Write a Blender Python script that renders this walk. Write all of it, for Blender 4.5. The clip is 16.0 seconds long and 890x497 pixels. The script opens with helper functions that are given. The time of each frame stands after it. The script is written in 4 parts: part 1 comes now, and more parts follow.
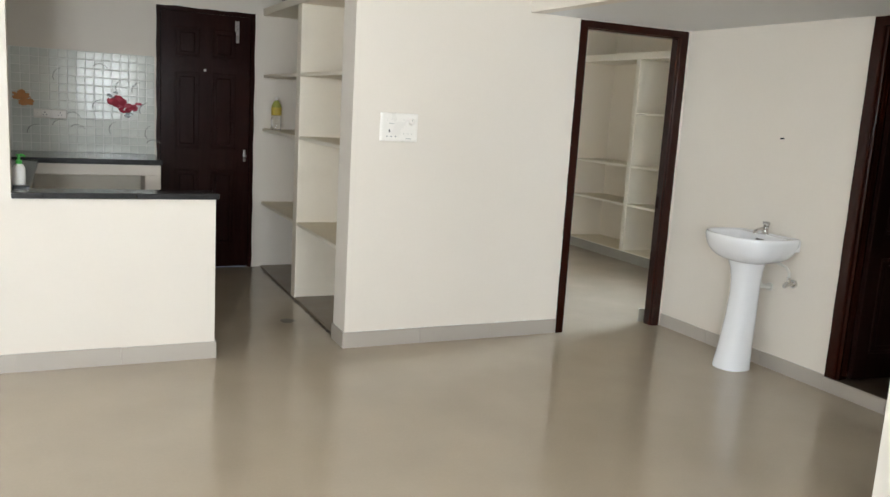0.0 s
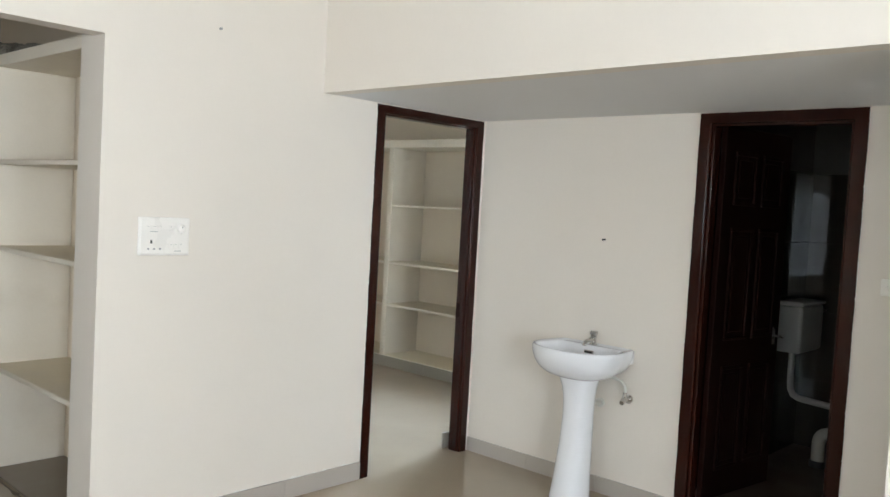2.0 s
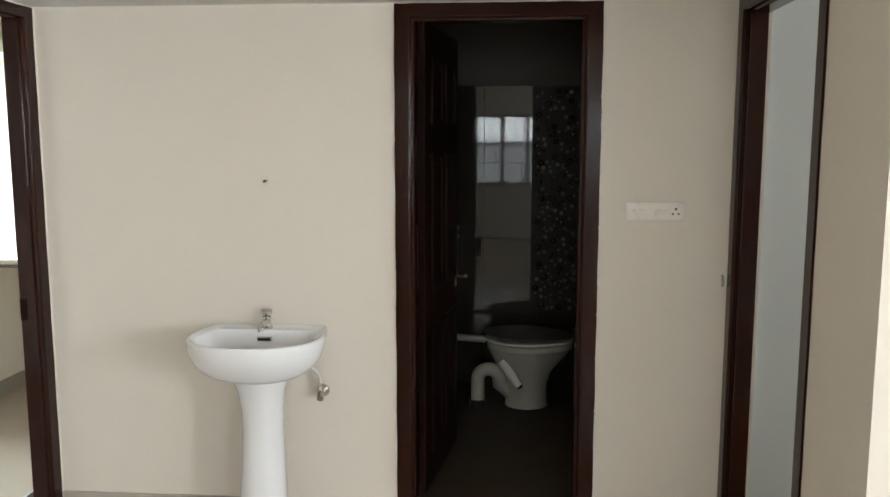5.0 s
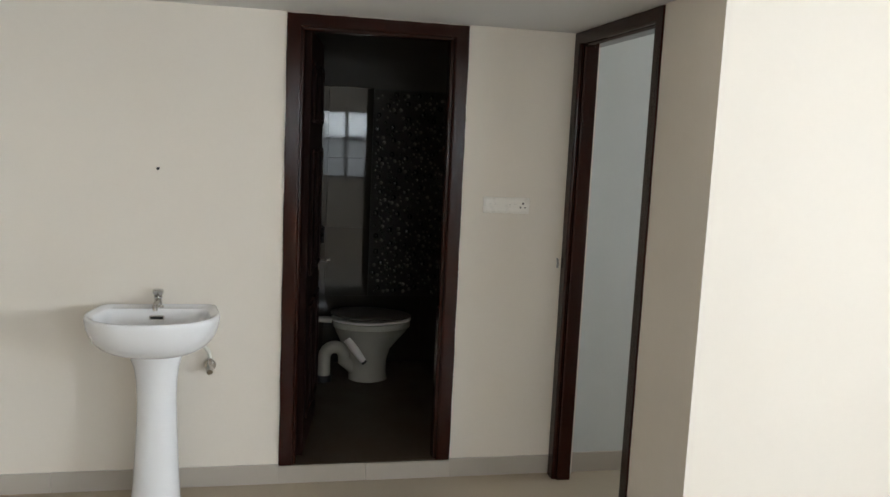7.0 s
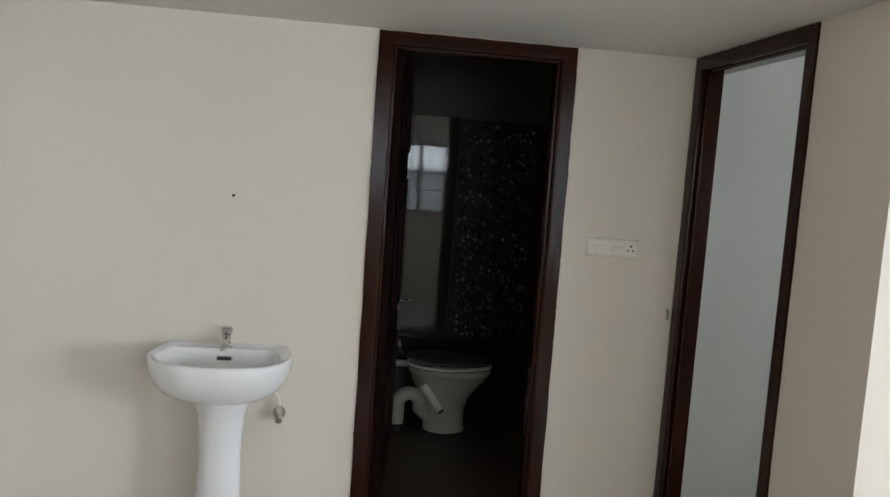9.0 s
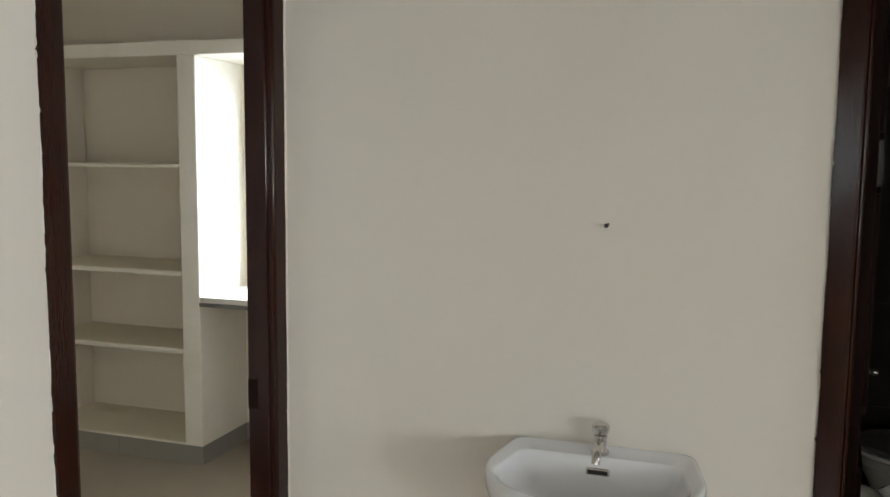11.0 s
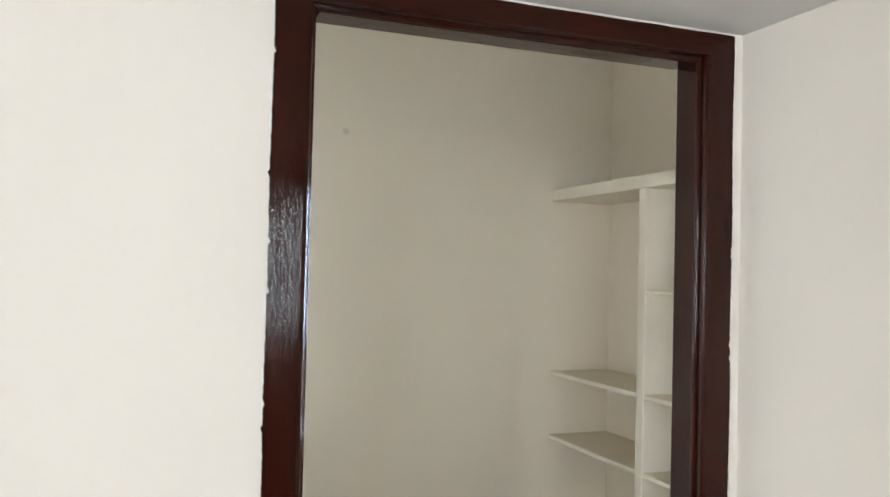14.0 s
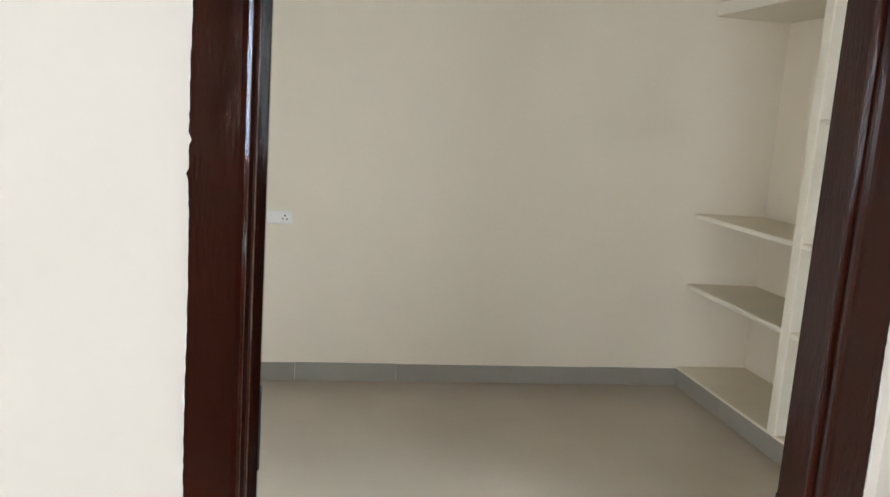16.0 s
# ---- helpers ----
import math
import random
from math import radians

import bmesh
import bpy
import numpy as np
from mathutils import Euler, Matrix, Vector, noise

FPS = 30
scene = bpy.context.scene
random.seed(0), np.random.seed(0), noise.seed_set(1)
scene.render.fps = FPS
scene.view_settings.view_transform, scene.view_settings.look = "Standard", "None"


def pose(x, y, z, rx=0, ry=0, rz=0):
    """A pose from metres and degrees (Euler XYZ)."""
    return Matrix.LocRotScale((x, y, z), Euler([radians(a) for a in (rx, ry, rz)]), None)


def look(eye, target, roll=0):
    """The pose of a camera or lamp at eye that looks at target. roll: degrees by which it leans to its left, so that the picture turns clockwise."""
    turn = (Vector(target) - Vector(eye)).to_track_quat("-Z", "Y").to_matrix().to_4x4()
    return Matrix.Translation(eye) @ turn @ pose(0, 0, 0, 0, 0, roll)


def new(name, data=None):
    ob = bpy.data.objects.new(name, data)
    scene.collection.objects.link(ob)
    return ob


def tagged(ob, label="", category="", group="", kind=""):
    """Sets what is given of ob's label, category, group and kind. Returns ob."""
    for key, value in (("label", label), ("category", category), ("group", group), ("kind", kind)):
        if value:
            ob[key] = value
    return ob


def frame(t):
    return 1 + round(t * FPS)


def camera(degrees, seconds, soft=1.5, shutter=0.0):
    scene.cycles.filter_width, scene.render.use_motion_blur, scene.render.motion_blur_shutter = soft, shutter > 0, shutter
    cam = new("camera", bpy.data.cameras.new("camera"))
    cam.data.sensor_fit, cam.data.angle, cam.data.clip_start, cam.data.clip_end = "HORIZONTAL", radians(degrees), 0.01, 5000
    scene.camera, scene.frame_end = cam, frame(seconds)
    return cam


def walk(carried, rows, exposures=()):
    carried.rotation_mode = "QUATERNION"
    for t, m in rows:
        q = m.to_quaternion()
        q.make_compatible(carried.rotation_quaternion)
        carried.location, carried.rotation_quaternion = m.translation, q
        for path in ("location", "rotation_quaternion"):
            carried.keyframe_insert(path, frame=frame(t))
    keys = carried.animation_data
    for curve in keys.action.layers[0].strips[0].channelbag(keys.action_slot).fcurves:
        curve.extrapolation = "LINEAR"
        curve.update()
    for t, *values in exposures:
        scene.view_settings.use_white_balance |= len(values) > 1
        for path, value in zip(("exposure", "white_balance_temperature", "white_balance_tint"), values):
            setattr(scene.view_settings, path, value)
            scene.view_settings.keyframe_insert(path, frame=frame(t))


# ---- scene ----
cam = camera(57.3, 16.0)
PATH = [
    (0, (-4.029, -4.666, 1.507), (-3.186, -2.884, 1.167), 3.4),
    (0.5, (-4.049, -4.364, 1.56), (-3.077, -2.632, 1.331), 3.0),
    (1, (-3.999, -4.061, 1.557), (-2.897, -2.4, 1.393), 2.5),
    (1.5, (-3.964, -3.748, 1.565), (-2.708, -2.197, 1.442), 2.8),
    (2, (-3.994, -3.435, 1.577), (-2.535, -2.071, 1.475), 3.2),
    (2.5, (-3.955, -3.152, 1.567), (-2.416, -1.878, 1.478), 2.0),
    (3, (-3.849, -2.871, 1.605), (-2.217, -1.719, 1.518), 0.8),
    (3.5, (-3.79, -2.579, 1.63), (-1.989, -1.72, 1.497), 1.0),
    (4, (-3.649, -2.335, 1.626), (-1.765, -1.695, 1.421), -0.1),
    (4.5, (-3.402, -2.141, 1.626), (-1.473, -1.691, 1.351), -0.9),
    (5, (-3.248, -1.926, 1.598), (-1.271, -1.769, 1.339), 0.0),
    (7.5, (-3.738, -1.386, 1.618), (-1.804, -1.836, 1.376), 3.4),
    (8, (-3.684, -1.374, 1.61), (-1.739, -1.804, 1.435), 4.7),
    (10.5, (-2.424, -1.279, 1.579), (-0.463, -0.981, 1.329), 0.6),
    (11, (-2.157, -1.181, 1.605), (-0.262, -0.576, 1.39), 0.6),
    (11.5, (-1.898, -1.164, 1.583), (-0.177, -0.168, 1.368), 0.0),
    (12, (-1.647, -1.149, 1.613), (-0.138, 0.155, 1.465), -1.8),
    (12.5, (-1.419, -1.029, 1.674), (-0.061, 0.439, 1.724), -3.1),
    (13, (-1.247, -1.042, 1.701), (-0.181, 0.638, 1.909), -2.7),
    (13.5, (-1.134, -1.152, 1.711), (-0.32, 0.661, 1.933), -1.4),
    (14, (-1.13, -1.315, 1.65), (-0.421, 0.554, 1.704), 1.4),
    (14.5, (-1.054, -1.384, 1.577), (-0.558, 0.548, 1.429), 3.3),
    (15, (-0.91, -1.34, 1.515), (-0.611, 0.618, 1.238), 3.7),
    (15.5, (-0.845, -1.157, 1.494), (-0.555, 0.796, 1.173), 3.7),
    (16, (-0.805, -0.954, 1.477), (-0.462, 0.99, 1.155), 4.0),
]
EXPOSURES = [(0, -0.6, 6650, 10), (0.5, -0.6, 6560, 10), (1.5, -0.58, 6470, 10), (2.5, -0.56, 6380, 10), (3.5, -0.46, 6430, 10), (4.5, -0.55, 6720, 10),
             (5, -0.54, 6860, 10), (7.5, -0.76, 6540, 10), (8, -0.82, 6510, 10), (10.5, -0.85, 6460, 10), (11, -1.08, 6800, 10), (11.5, -1.05, 6850, 10),
             (12, -0.4, 6640, 10), (12.5, -0.25, 6500, 11), (13.5, -0.15, 6470, 11), (14.5, -0.28, 6450, 11), (16, -0.2, 6450, 12)]
walk(cam, [(t, look(eye, target, roll)) for t, eye, target, roll in PATH], EXPOSURES)

# ---- world, sun, window light ----
world = bpy.data.worlds.new("sky")
scene.world = world
world.use_nodes = True
_sky = world.node_tree.nodes.new("ShaderNodeTexSky")
_sky.sky_type, _sky.sun_disc = "NISHITA", False
_sky.sun_elevation, _sky.sun_rotation = radians(62), radians(150)
_bg = world.node_tree.nodes["Background"]
_bg.inputs["Strength"].default_value = 0.12
world.node_tree.links.new(_sky.outputs[0], _bg.inputs["Color"])

sun_lamp = new("sun", bpy.data.lights.new("sun", "SUN"))
sun_lamp.data.energy, sun_lamp.data.angle, sun_lamp.data.color = 2.5, radians(0.5), (1.0, 0.95, 0.88)
sun_lamp.matrix_world = look((8, -14, 30), (0, 0, 0))


def window_light(name, eye, target, w, h, watts, color):
    data = bpy.data.lights.new(name, "AREA")
    data.shape, data.size, data.size_y, data.energy, data.color = "RECTANGLE", w, h, watts, color
    ob = new(name, data)
    ob.matrix_world = look(eye, target)
    return ob


DAY = (0.83, 0.92, 1.0)
window_light("sky_light_south", (-3.31, -6.37, 1.54), (-3.31, 0, 1.54), 0.9, 1.08, 140, DAY)
window_light("sky_light_corner", (-4.95, -6.37, 1.6), (-4.95, 0, 1.6), 0.62, 1.05, 285, DAY)
window_light("sky_light_west", (-6.77, -2.2, 1.8), (0, -2.2, 1.8), 1.7, 0.48, 45, DAY)
window_light("sky_light_west", (-6.77, -2.2, 1.23), (0, -2.2, 1.23), 1.7, 0.62, 14, DAY)
# weak warm fill for the kitchen, through an added window out of view
window_light("fill_light_kitchen", (-5.0, 1.1, 1.6), (0, 1.1, 1.5), 0.8, 0.9, 6, (1.0, 0.95, 0.86))
# added fill from the west, not a known window; balances the hall walls
window_light("fill_light_front", (-6.76, -4.7, 1.45), (0, -4.7, 1.45), 1.3, 1.5, 75, (0.79, 0.90, 1.0))
bedroom_sky = window_light("sky_light_bedroom", (2.38, 0.725, 1.75), (0.0, 0.45, 0.75), 1.25, 1.2, 412, (0.64, 0.80, 1.0))
bedroom_sky.data.spread = radians(130)
window_light("sky_light_store", (-0.33, -5.16, 1.65), (-0.33, 0, 1.65), 0.5, 0.98, 44, DAY)


# ---- materials ----
def material(name):
    m = bpy.data.materials.new(name)
    m.use_nodes = True
    nt = m.node_tree
    return m, nt, nt.nodes["Principled BSDF"]


def surface(name, color, rough=0.5, metal=0.0, spread=0.04, scale=3.0, fine=60.0, bump=0.02, coat=0.0,
            rough_spread=0.08, stain=0.0, stain_color=(0.2, 0.17, 0.13), random=0.0, spec=0.5, stretch=(1, 1, 1)):
    """A painted or plain surface with two scales of variation, fine relief and, where wanted, stains."""
    m, nt, b = material(name)
    n, l = nt.nodes.new, nt.links.new
    co = n("ShaderNodeTexCoord")
    mp = n("ShaderNodeMapping")
    mp.inputs["Scale"].default_value = stretch
    l(co.outputs["Object"], mp.inputs["Vector"])
    big = n("ShaderNodeTexNoise")
    big.inputs["Scale"].default_value, big.inputs["Detail"].default_value = scale, 6
    small = n("ShaderNodeTexNoise")
    small.inputs["Scale"].default_value, small.inputs["Detail"].default_value = fine, 4
    for t in (big, small):
        l(mp.outputs[0], t.inputs["Vector"])
    add = n("ShaderNodeMath")
    add.operation = "MULTIPLY_ADD"
    l(small.outputs["Fac"], add.inputs[0])
    add.inputs[1].default_value = 0.4
    l(big.outputs["Fac"], add.inputs[2])
    ramp = n("ShaderNodeMapRange")
    ramp.inputs["From Min"].default_value, ramp.inputs["From Max"].default_value = 0.35, 1.05
    ramp.inputs["To Min"].default_value, ramp.inputs["To Max"].default_value = 1 - spread, 1 + spread
    l(add.outputs[0], ramp.inputs["Value"])
    hsv = n("ShaderNodeHueSaturation")
    hsv.inputs["Color"].default_value = (*color, 1)
    last = ramp.outputs[0]
    if random:
        info = n("ShaderNodeObjectInfo")
        r = n("ShaderNodeMapRange")
        r.inputs["To Min"].default_value, r.inputs["To Max"].default_value = 1 - random, 1 + random
        l(info.outputs["Random"], r.inputs["Value"])
        mul = n("ShaderNodeMath")
        mul.operation = "MULTIPLY"
        l(last, mul.inputs[0])
        l(r.outputs[0], mul.inputs[1])
        last = mul.outputs[0]
    l(last, hsv.inputs["Value"])
    col = hsv.outputs[0]
    if stain:
        st = n("ShaderNodeTexNoise")
        st.inputs["Scale"].default_value, st.inputs["Detail"].default_value = scale * 0.8, 9
        off = n("ShaderNodeVectorMath")
        off.inputs[1].default_value = (7.3, 3.1, 5.7)
        l(mp.outputs[0], off.inputs[0])
        l(off.outputs[0], st.inputs["Vector"])
        sr = n("ShaderNodeMapRange")
        sr.inputs["From Min"].default_value, sr.inputs["From Max"].default_value = 0.56, 0.8
        sr.inputs["To Max"].default_value = stain
        l(st.outputs["Fac"], sr.inputs["Value"])
        mix = n("ShaderNodeMix")
        mix.data_type = "RGBA"
        l(sr.outputs[0], mix.inputs["Factor"])
        l(col, mix.inputs["A"])
        mix.inputs["B"].default_value = (*stain_color, 1)
        col = mix.outputs["Result"]
    l(col, b.inputs["Base Color"])
    rr = n("ShaderNodeMapRange")
    rr.inputs["From Min"].default_value, rr.inputs["From Max"].default_value = 0.3, 0.7
    rr.inputs["To Min"].default_value, rr.inputs["To Max"].default_value = max(0.02, rough - rough_spread), rough + rough_spread
    l(big.outputs["Fac"], rr.inputs["Value"])
    l(rr.outputs[0], b.inputs["Roughness"])
    b.inputs["Metallic"].default_value = metal
    b.inputs["Specular IOR Level"].default_value = spec
    b.inputs["Coat Weight"].default_value = coat
    b.inputs["Coat Roughness"].default_value = 0.08
    if bump:
        bp = n("ShaderNodeBump")
        bp.inputs["Strength"].default_value, bp.inputs["Distance"].default_value = bump, 0.02
        l(add.outputs[0], bp.inputs["Height"])
        l(bp.outputs[0], b.inputs["Normal"])
    return m


M_WALL = surface("wall_paint_cream", (0.728, 0.668, 0.59), 0.62, spread=0.025, scale=1.4, fine=45, bump=0.05, spec=0.35,
                 stain=0.10, stain_color=(0.66, 0.595, 0.51))
M_WALL_BED = surface("wall_paint_bedroom", (0.785, 0.69, 0.56), 0.6, spread=0.03, scale=1.2, fine=45, bump=0.05, spec=0.35,
                     stain=0.12, stain_color=(0.66, 0.60, 0.5))
M_WALL_STORE = surface("wall_paint_pale_grey", (0.60, 0.625, 0.62), 0.6, spread=0.03, scale=1.5, fine=45, bump=0.05, spec=0.35)
M_SOFFIT = surface("soffit_white_paint", (0.70, 0.69, 0.675), 0.7, spread=0.02, scale=2, fine=50, bump=0.04, spec=0.3)
M_SLAB = surface("shelf_paint", (0.81, 0.735, 0.615), 0.55, spread=0.04, scale=4, fine=70, bump=0.08, stain=0.35,
                 stain_color=(0.60, 0.51, 0.38))
M_SHELFTOP = surface("bare_tan_stone", (0.72, 0.63, 0.47), 0.5, spread=0.08, scale=5, fine=80, bump=0.02, stain=0.2, stain_color=(0.70, 0.62, 0.48))
M_SKIRT = surface("skirting_tile", (0.42, 0.375, 0.325), 0.28, rough_spread=0.0, spread=0.0, bump=0.0, random=0.03)
# skirting tile in a darker tone for the bedroom runs
M_SKIRT_DARK = surface("darker_skirting_tile", (0.29, 0.262, 0.22), 0.3, rough_spread=0.0, spread=0.0, bump=0.0, random=0.03)
M_GRANITE = surface("black_granite", (0.018, 0.018, 0.02), 0.14, spread=0.5, scale=40, fine=220, bump=0.0)
M_WOOD, M_WOOD_ACROSS = [surface(nm, (0.020, 0.0036, 0.0016), 0.07, spread=0.2, scale=3, fine=50, bump=0.08, rough_spread=0.03,
                                 stretch=st, stain=0.2, stain_color=(0.013, 0.003, 0.0015), spec=0.22)
                         for nm, st in (("dark_gloss_wood_upright", (4.5, 4.5, 0.8)), ("dark_gloss_wood_across", (0.8, 0.8, 4.5)))]
M_WOOD_DARK = surface("dark_door_wood", (0.0125, 0.0045, 0.0034), 0.45, spread=0.3, scale=6, fine=80, bump=0.008, rough_spread=0.05,
                      stretch=(6, 6, 0.5), spec=0.05)
M_WOOD_BACK = surface("back_door_wood", (0.016, 0.0048, 0.0038), 0.22, spread=0.3, scale=6, fine=80, bump=0.008, rough_spread=0.05,
                      stretch=(6, 6, 0.5), spec=0.09)
M_CERAMIC = surface("white_ceramic", (0.80, 0.80, 0.81), 0.07, spread=0.01, scale=2, fine=20, bump=0.0, coat=0.5, rough_spread=0.03)
# darker copy of the white ceramic, with the toilet's shade in its colour
M_WC = surface("dimmed_white_ceramic", (0.44, 0.415, 0.35), 0.14, spread=0.03, scale=4, fine=40, bump=0.0, rough_spread=0.03)
M_CHROME = surface("worn_chrome", (0.62, 0.60, 0.57), 0.2, metal=1.0, spread=0.1, scale=40, fine=200, bump=0.01)
M_STEEL = surface("dull_steel", (0.33, 0.31, 0.29), 0.32, metal=1.0, spread=0.15, scale=40, fine=200, bump=0.01)
M_PLASTIC = surface("white_plastic", (0.82, 0.785, 0.73), 0.3, spread=0.02, scale=8, fine=60, bump=0.0)
# cistern and flush pipe plastic, greyed to stand for the dim light
M_CISTERN = surface("dimmed_cistern_plastic", (0.33, 0.315, 0.275), 0.4, spread=0.06, scale=8, fine=60, bump=0.0)
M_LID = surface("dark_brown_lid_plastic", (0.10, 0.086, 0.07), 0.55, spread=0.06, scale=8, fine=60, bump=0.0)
M_BLACK = surface("black_plastic", (0.012, 0.012, 0.012), 0.4, spread=0.2, scale=20, fine=80, bump=0.0)
M_GREY = surface("grey_print", (0.30, 0.30, 0.29), 0.5, spread=0.05, bump=0.0)
M_PIPE = surface("pvc_pipe", (0.66, 0.64, 0.58), 0.35, spread=0.05, scale=10, fine=80, bump=0.01)
M_TILE = surface("embossed_wall_tile", (0.64, 0.66, 0.61), 0.07, spread=0.05, scale=9, fine=60, bump=0.0, random=0.04, coat=0.3,
                 stain=0.5, stain_color=(0.42, 0.44, 0.43), stretch=(1, 1, 0.55))
M_GROUT = surface("tile_grout", (0.74, 0.74, 0.70), 0.7, spread=0.08, scale=12, fine=80, bump=0.05)
# tile colour lowered to near black, holding the shade of the unlit toilet
M_WTILE = surface("toilet_wall_tile_dimmed", (0.034, 0.030, 0.024), 0.04, spread=0.05, scale=3, fine=50, bump=0.0, random=0.03, rough_spread=0.02)
M_MOSAIC = surface("mosaic_tile_ground", (0.032, 0.029, 0.024), 0.4, spread=0.15, scale=30, fine=150, bump=0.03, spec=0.12)
M_BUBBLE = surface("black_glass_pebble", (0.012, 0.011, 0.010), 0.06, spread=0.2, scale=20, fine=80, bump=0.0, coat=0.5)
M_RING = surface("grey_pebble", (0.13, 0.12, 0.10), 0.06, spread=0.15, scale=30, fine=120, bump=0.0, random=0.2)
# brown floor tile, darkened to carry the toilet's shade
M_TFLOOR = surface("toilet_floor_tile_dimmed", (0.062, 0.043, 0.029), 0.45, spread=0.15, scale=4, fine=60, bump=0.03, random=0.06, spec=0.2)
M_ALU = surface("window_frame_paint", (0.10, 0.085, 0.075), 0.35, spread=0.06, scale=10, fine=90, bump=0.01)
M_IRON = surface("window_grille_iron", (0.04, 0.04, 0.045), 0.4, metal=0.3, spread=0.1, scale=20, fine=90, bump=0.02)
M_STONE = surface("granite_sill", (0.16, 0.145, 0.125), 0.35, spread=0.12, scale=14, fine=240, bump=0.02)
M_BAYFLOOR = surface("dull_floor_stone", (0.25, 0.205, 0.16), 0.4, spread=0.1, scale=6, fine=90, bump=0.01)
M_CLOTH = surface("grey_cloth", (0.27, 0.245, 0.20), 0.95, spread=0.3, scale=14, fine=180, bump=0.5)
M_EDGE = surface("bare_plaster", (0.78, 0.755, 0.70), 0.85, spread=0.08, scale=20, fine=90, bump=0.2)
M_DIRT = surface("dried_dirt", (0.15, 0.12, 0.09), 0.9, spread=0.4, scale=30, fine=150, bump=0.2)
M_SMUDGE = surface("grey_smudge", (0.66, 0.58, 0.475), 0.7, spread=0.06, scale=20, fine=90, bump=0.05)
M_GREEN = surface("green_cap_plastic", (0.05, 0.42, 0.06), 0.35, spread=0.05, bump=0.0)
M_YELLOW = surface("yellow_label", (0.50, 0.36, 0.05), 0.45, spread=0.1, scale=30, bump=0.0)
M_LEAF = surface("olive_label", (0.30, 0.31, 0.06), 0.5, spread=0.1, scale=30, bump=0.0)
M_RED = surface("red_flower_print", (0.30, 0.012, 0.03), 0.45, spread=0.3, scale=60, fine=120, bump=0.0, spec=0.12)
M_PINK = surface("pink_flower_print", (0.42, 0.06, 0.09), 0.45, spread=0.2, scale=60, fine=120, bump=0.0, spec=0.12)
M_ORANGE = surface("orange_fruit_print", (0.55, 0.25, 0.09), 0.45, spread=0.2, scale=40, fine=120, bump=0.0, spec=0.12)
M_TWIG = surface("grey_twig_print", (0.24, 0.24, 0.22), 0.3, spread=0.2, scale=40, fine=120, bump=0.0)
M_STEM = surface("dark_stem_print", (0.06, 0.06, 0.055), 0.2, spread=0.2, scale=40, fine=120, bump=0.0)
# toilet paint and grout with the room's dimness in their colour
M_TPAINT = surface("toilet_wall_paint_dimmed", (0.062, 0.052, 0.041), 0.6, spread=0.06, scale=3, fine=60, bump=0.05)
M_TGROUT = surface("toilet_grout_dimmed", (0.036, 0.033, 0.028), 0.7, spread=0.1, scale=10, fine=60, bump=0.03)
M_GROUND = surface("bare_earth", (0.22, 0.17, 0.12), 0.95, spread=0.3, scale=0.6, fine=8, bump=0.2)
M_OUT = surface("outside_render", (0.55, 0.53, 0.49), 0.9, spread=0.08, scale=1, fine=20, bump=0.1)


def glass_material(name, color, rough):
    m, nt, b = material(name)
    b.inputs["Base Color"].default_value = (*color, 1)
    b.inputs["Roughness"].default_value = rough
    b.inputs["Transmission Weight"].default_value = 1.0
    b.inputs["IOR"].default_value = 1.45
    return m


M_GLASS = glass_material("window_glass", (0.97, 0.99, 0.98), 0.02)
M_BOTTLE = glass_material("clear_bottle_plastic", (0.97, 0.97, 0.95), 0.12)


def floor_material():
    """Polished vitrified tiles, 0.6 m, with hairline joints, cloudy grain and dull worn patches."""
    m = surface("polished_floor_tile", (0.378, 0.309, 0.230), 0.16, spread=0.07, scale=2.2, fine=70, bump=0.004,
                rough_spread=0.07, stain=0.18, stain_color=(0.28, 0.225, 0.165), spec=0.55)
    return m


M_FLOOR = floor_material()


# ---- mesh helpers ----
def add_box(bm, x0, x1, y0, y1, z0, z1, bevel=0.0, seg=2):
    """A box between the given bounds, its edges rounded by bevel."""
    made = bmesh.ops.create_cube(bm, size=1.0)["verts"]
    for v in made:
        v.co = Vector(((x0 + x1) / 2 + v.co.x * (x1 - x0), (y0 + y1) / 2 + v.co.y * (y1 - y0), (z0 + z1) / 2 + v.co.z * (z1 - z0)))
    if bevel:
        bmesh.ops.bevel(bm, geom=list({e for v in made for e in v.link_edges}), offset=bevel, segments=seg, affect="EDGES", profile=0.5)


def box_bm(x0, x1, y0, y1, z0, z1, bevel=0.0, seg=2):
    bm = bmesh.new()
    add_box(bm, x0, x1, y0, y1, z0, z1, bevel, seg)
    return bm


def add_rings(bm, rings, cap0=True, cap1=True):
    """Joins rings of equal count by quads, and closes the two ends."""
    loops = [[bm.verts.new(p) for p in ring] for ring in rings]
    for a, b in zip(loops, loops[1:]):
        for i in range(len(a)):
            j = (i + 1) % len(a)
            bm.faces.new((a[i], a[j], b[j], b[i]))
    if cap0:
        bm.faces.new(list(reversed(loops[0])))
    if cap1:
        bm.faces.new(loops[-1])


def lathe(bm, profile, seg=20, m=Matrix.Identity(4)):
    """Turns (radius, height) pairs about z."""
    add_rings(bm, [[m @ Vector((r * math.cos(2 * math.pi * i / seg), r * math.sin(2 * math.pi * i / seg), z)) for i in range(seg)]
                   for r, z in profile])


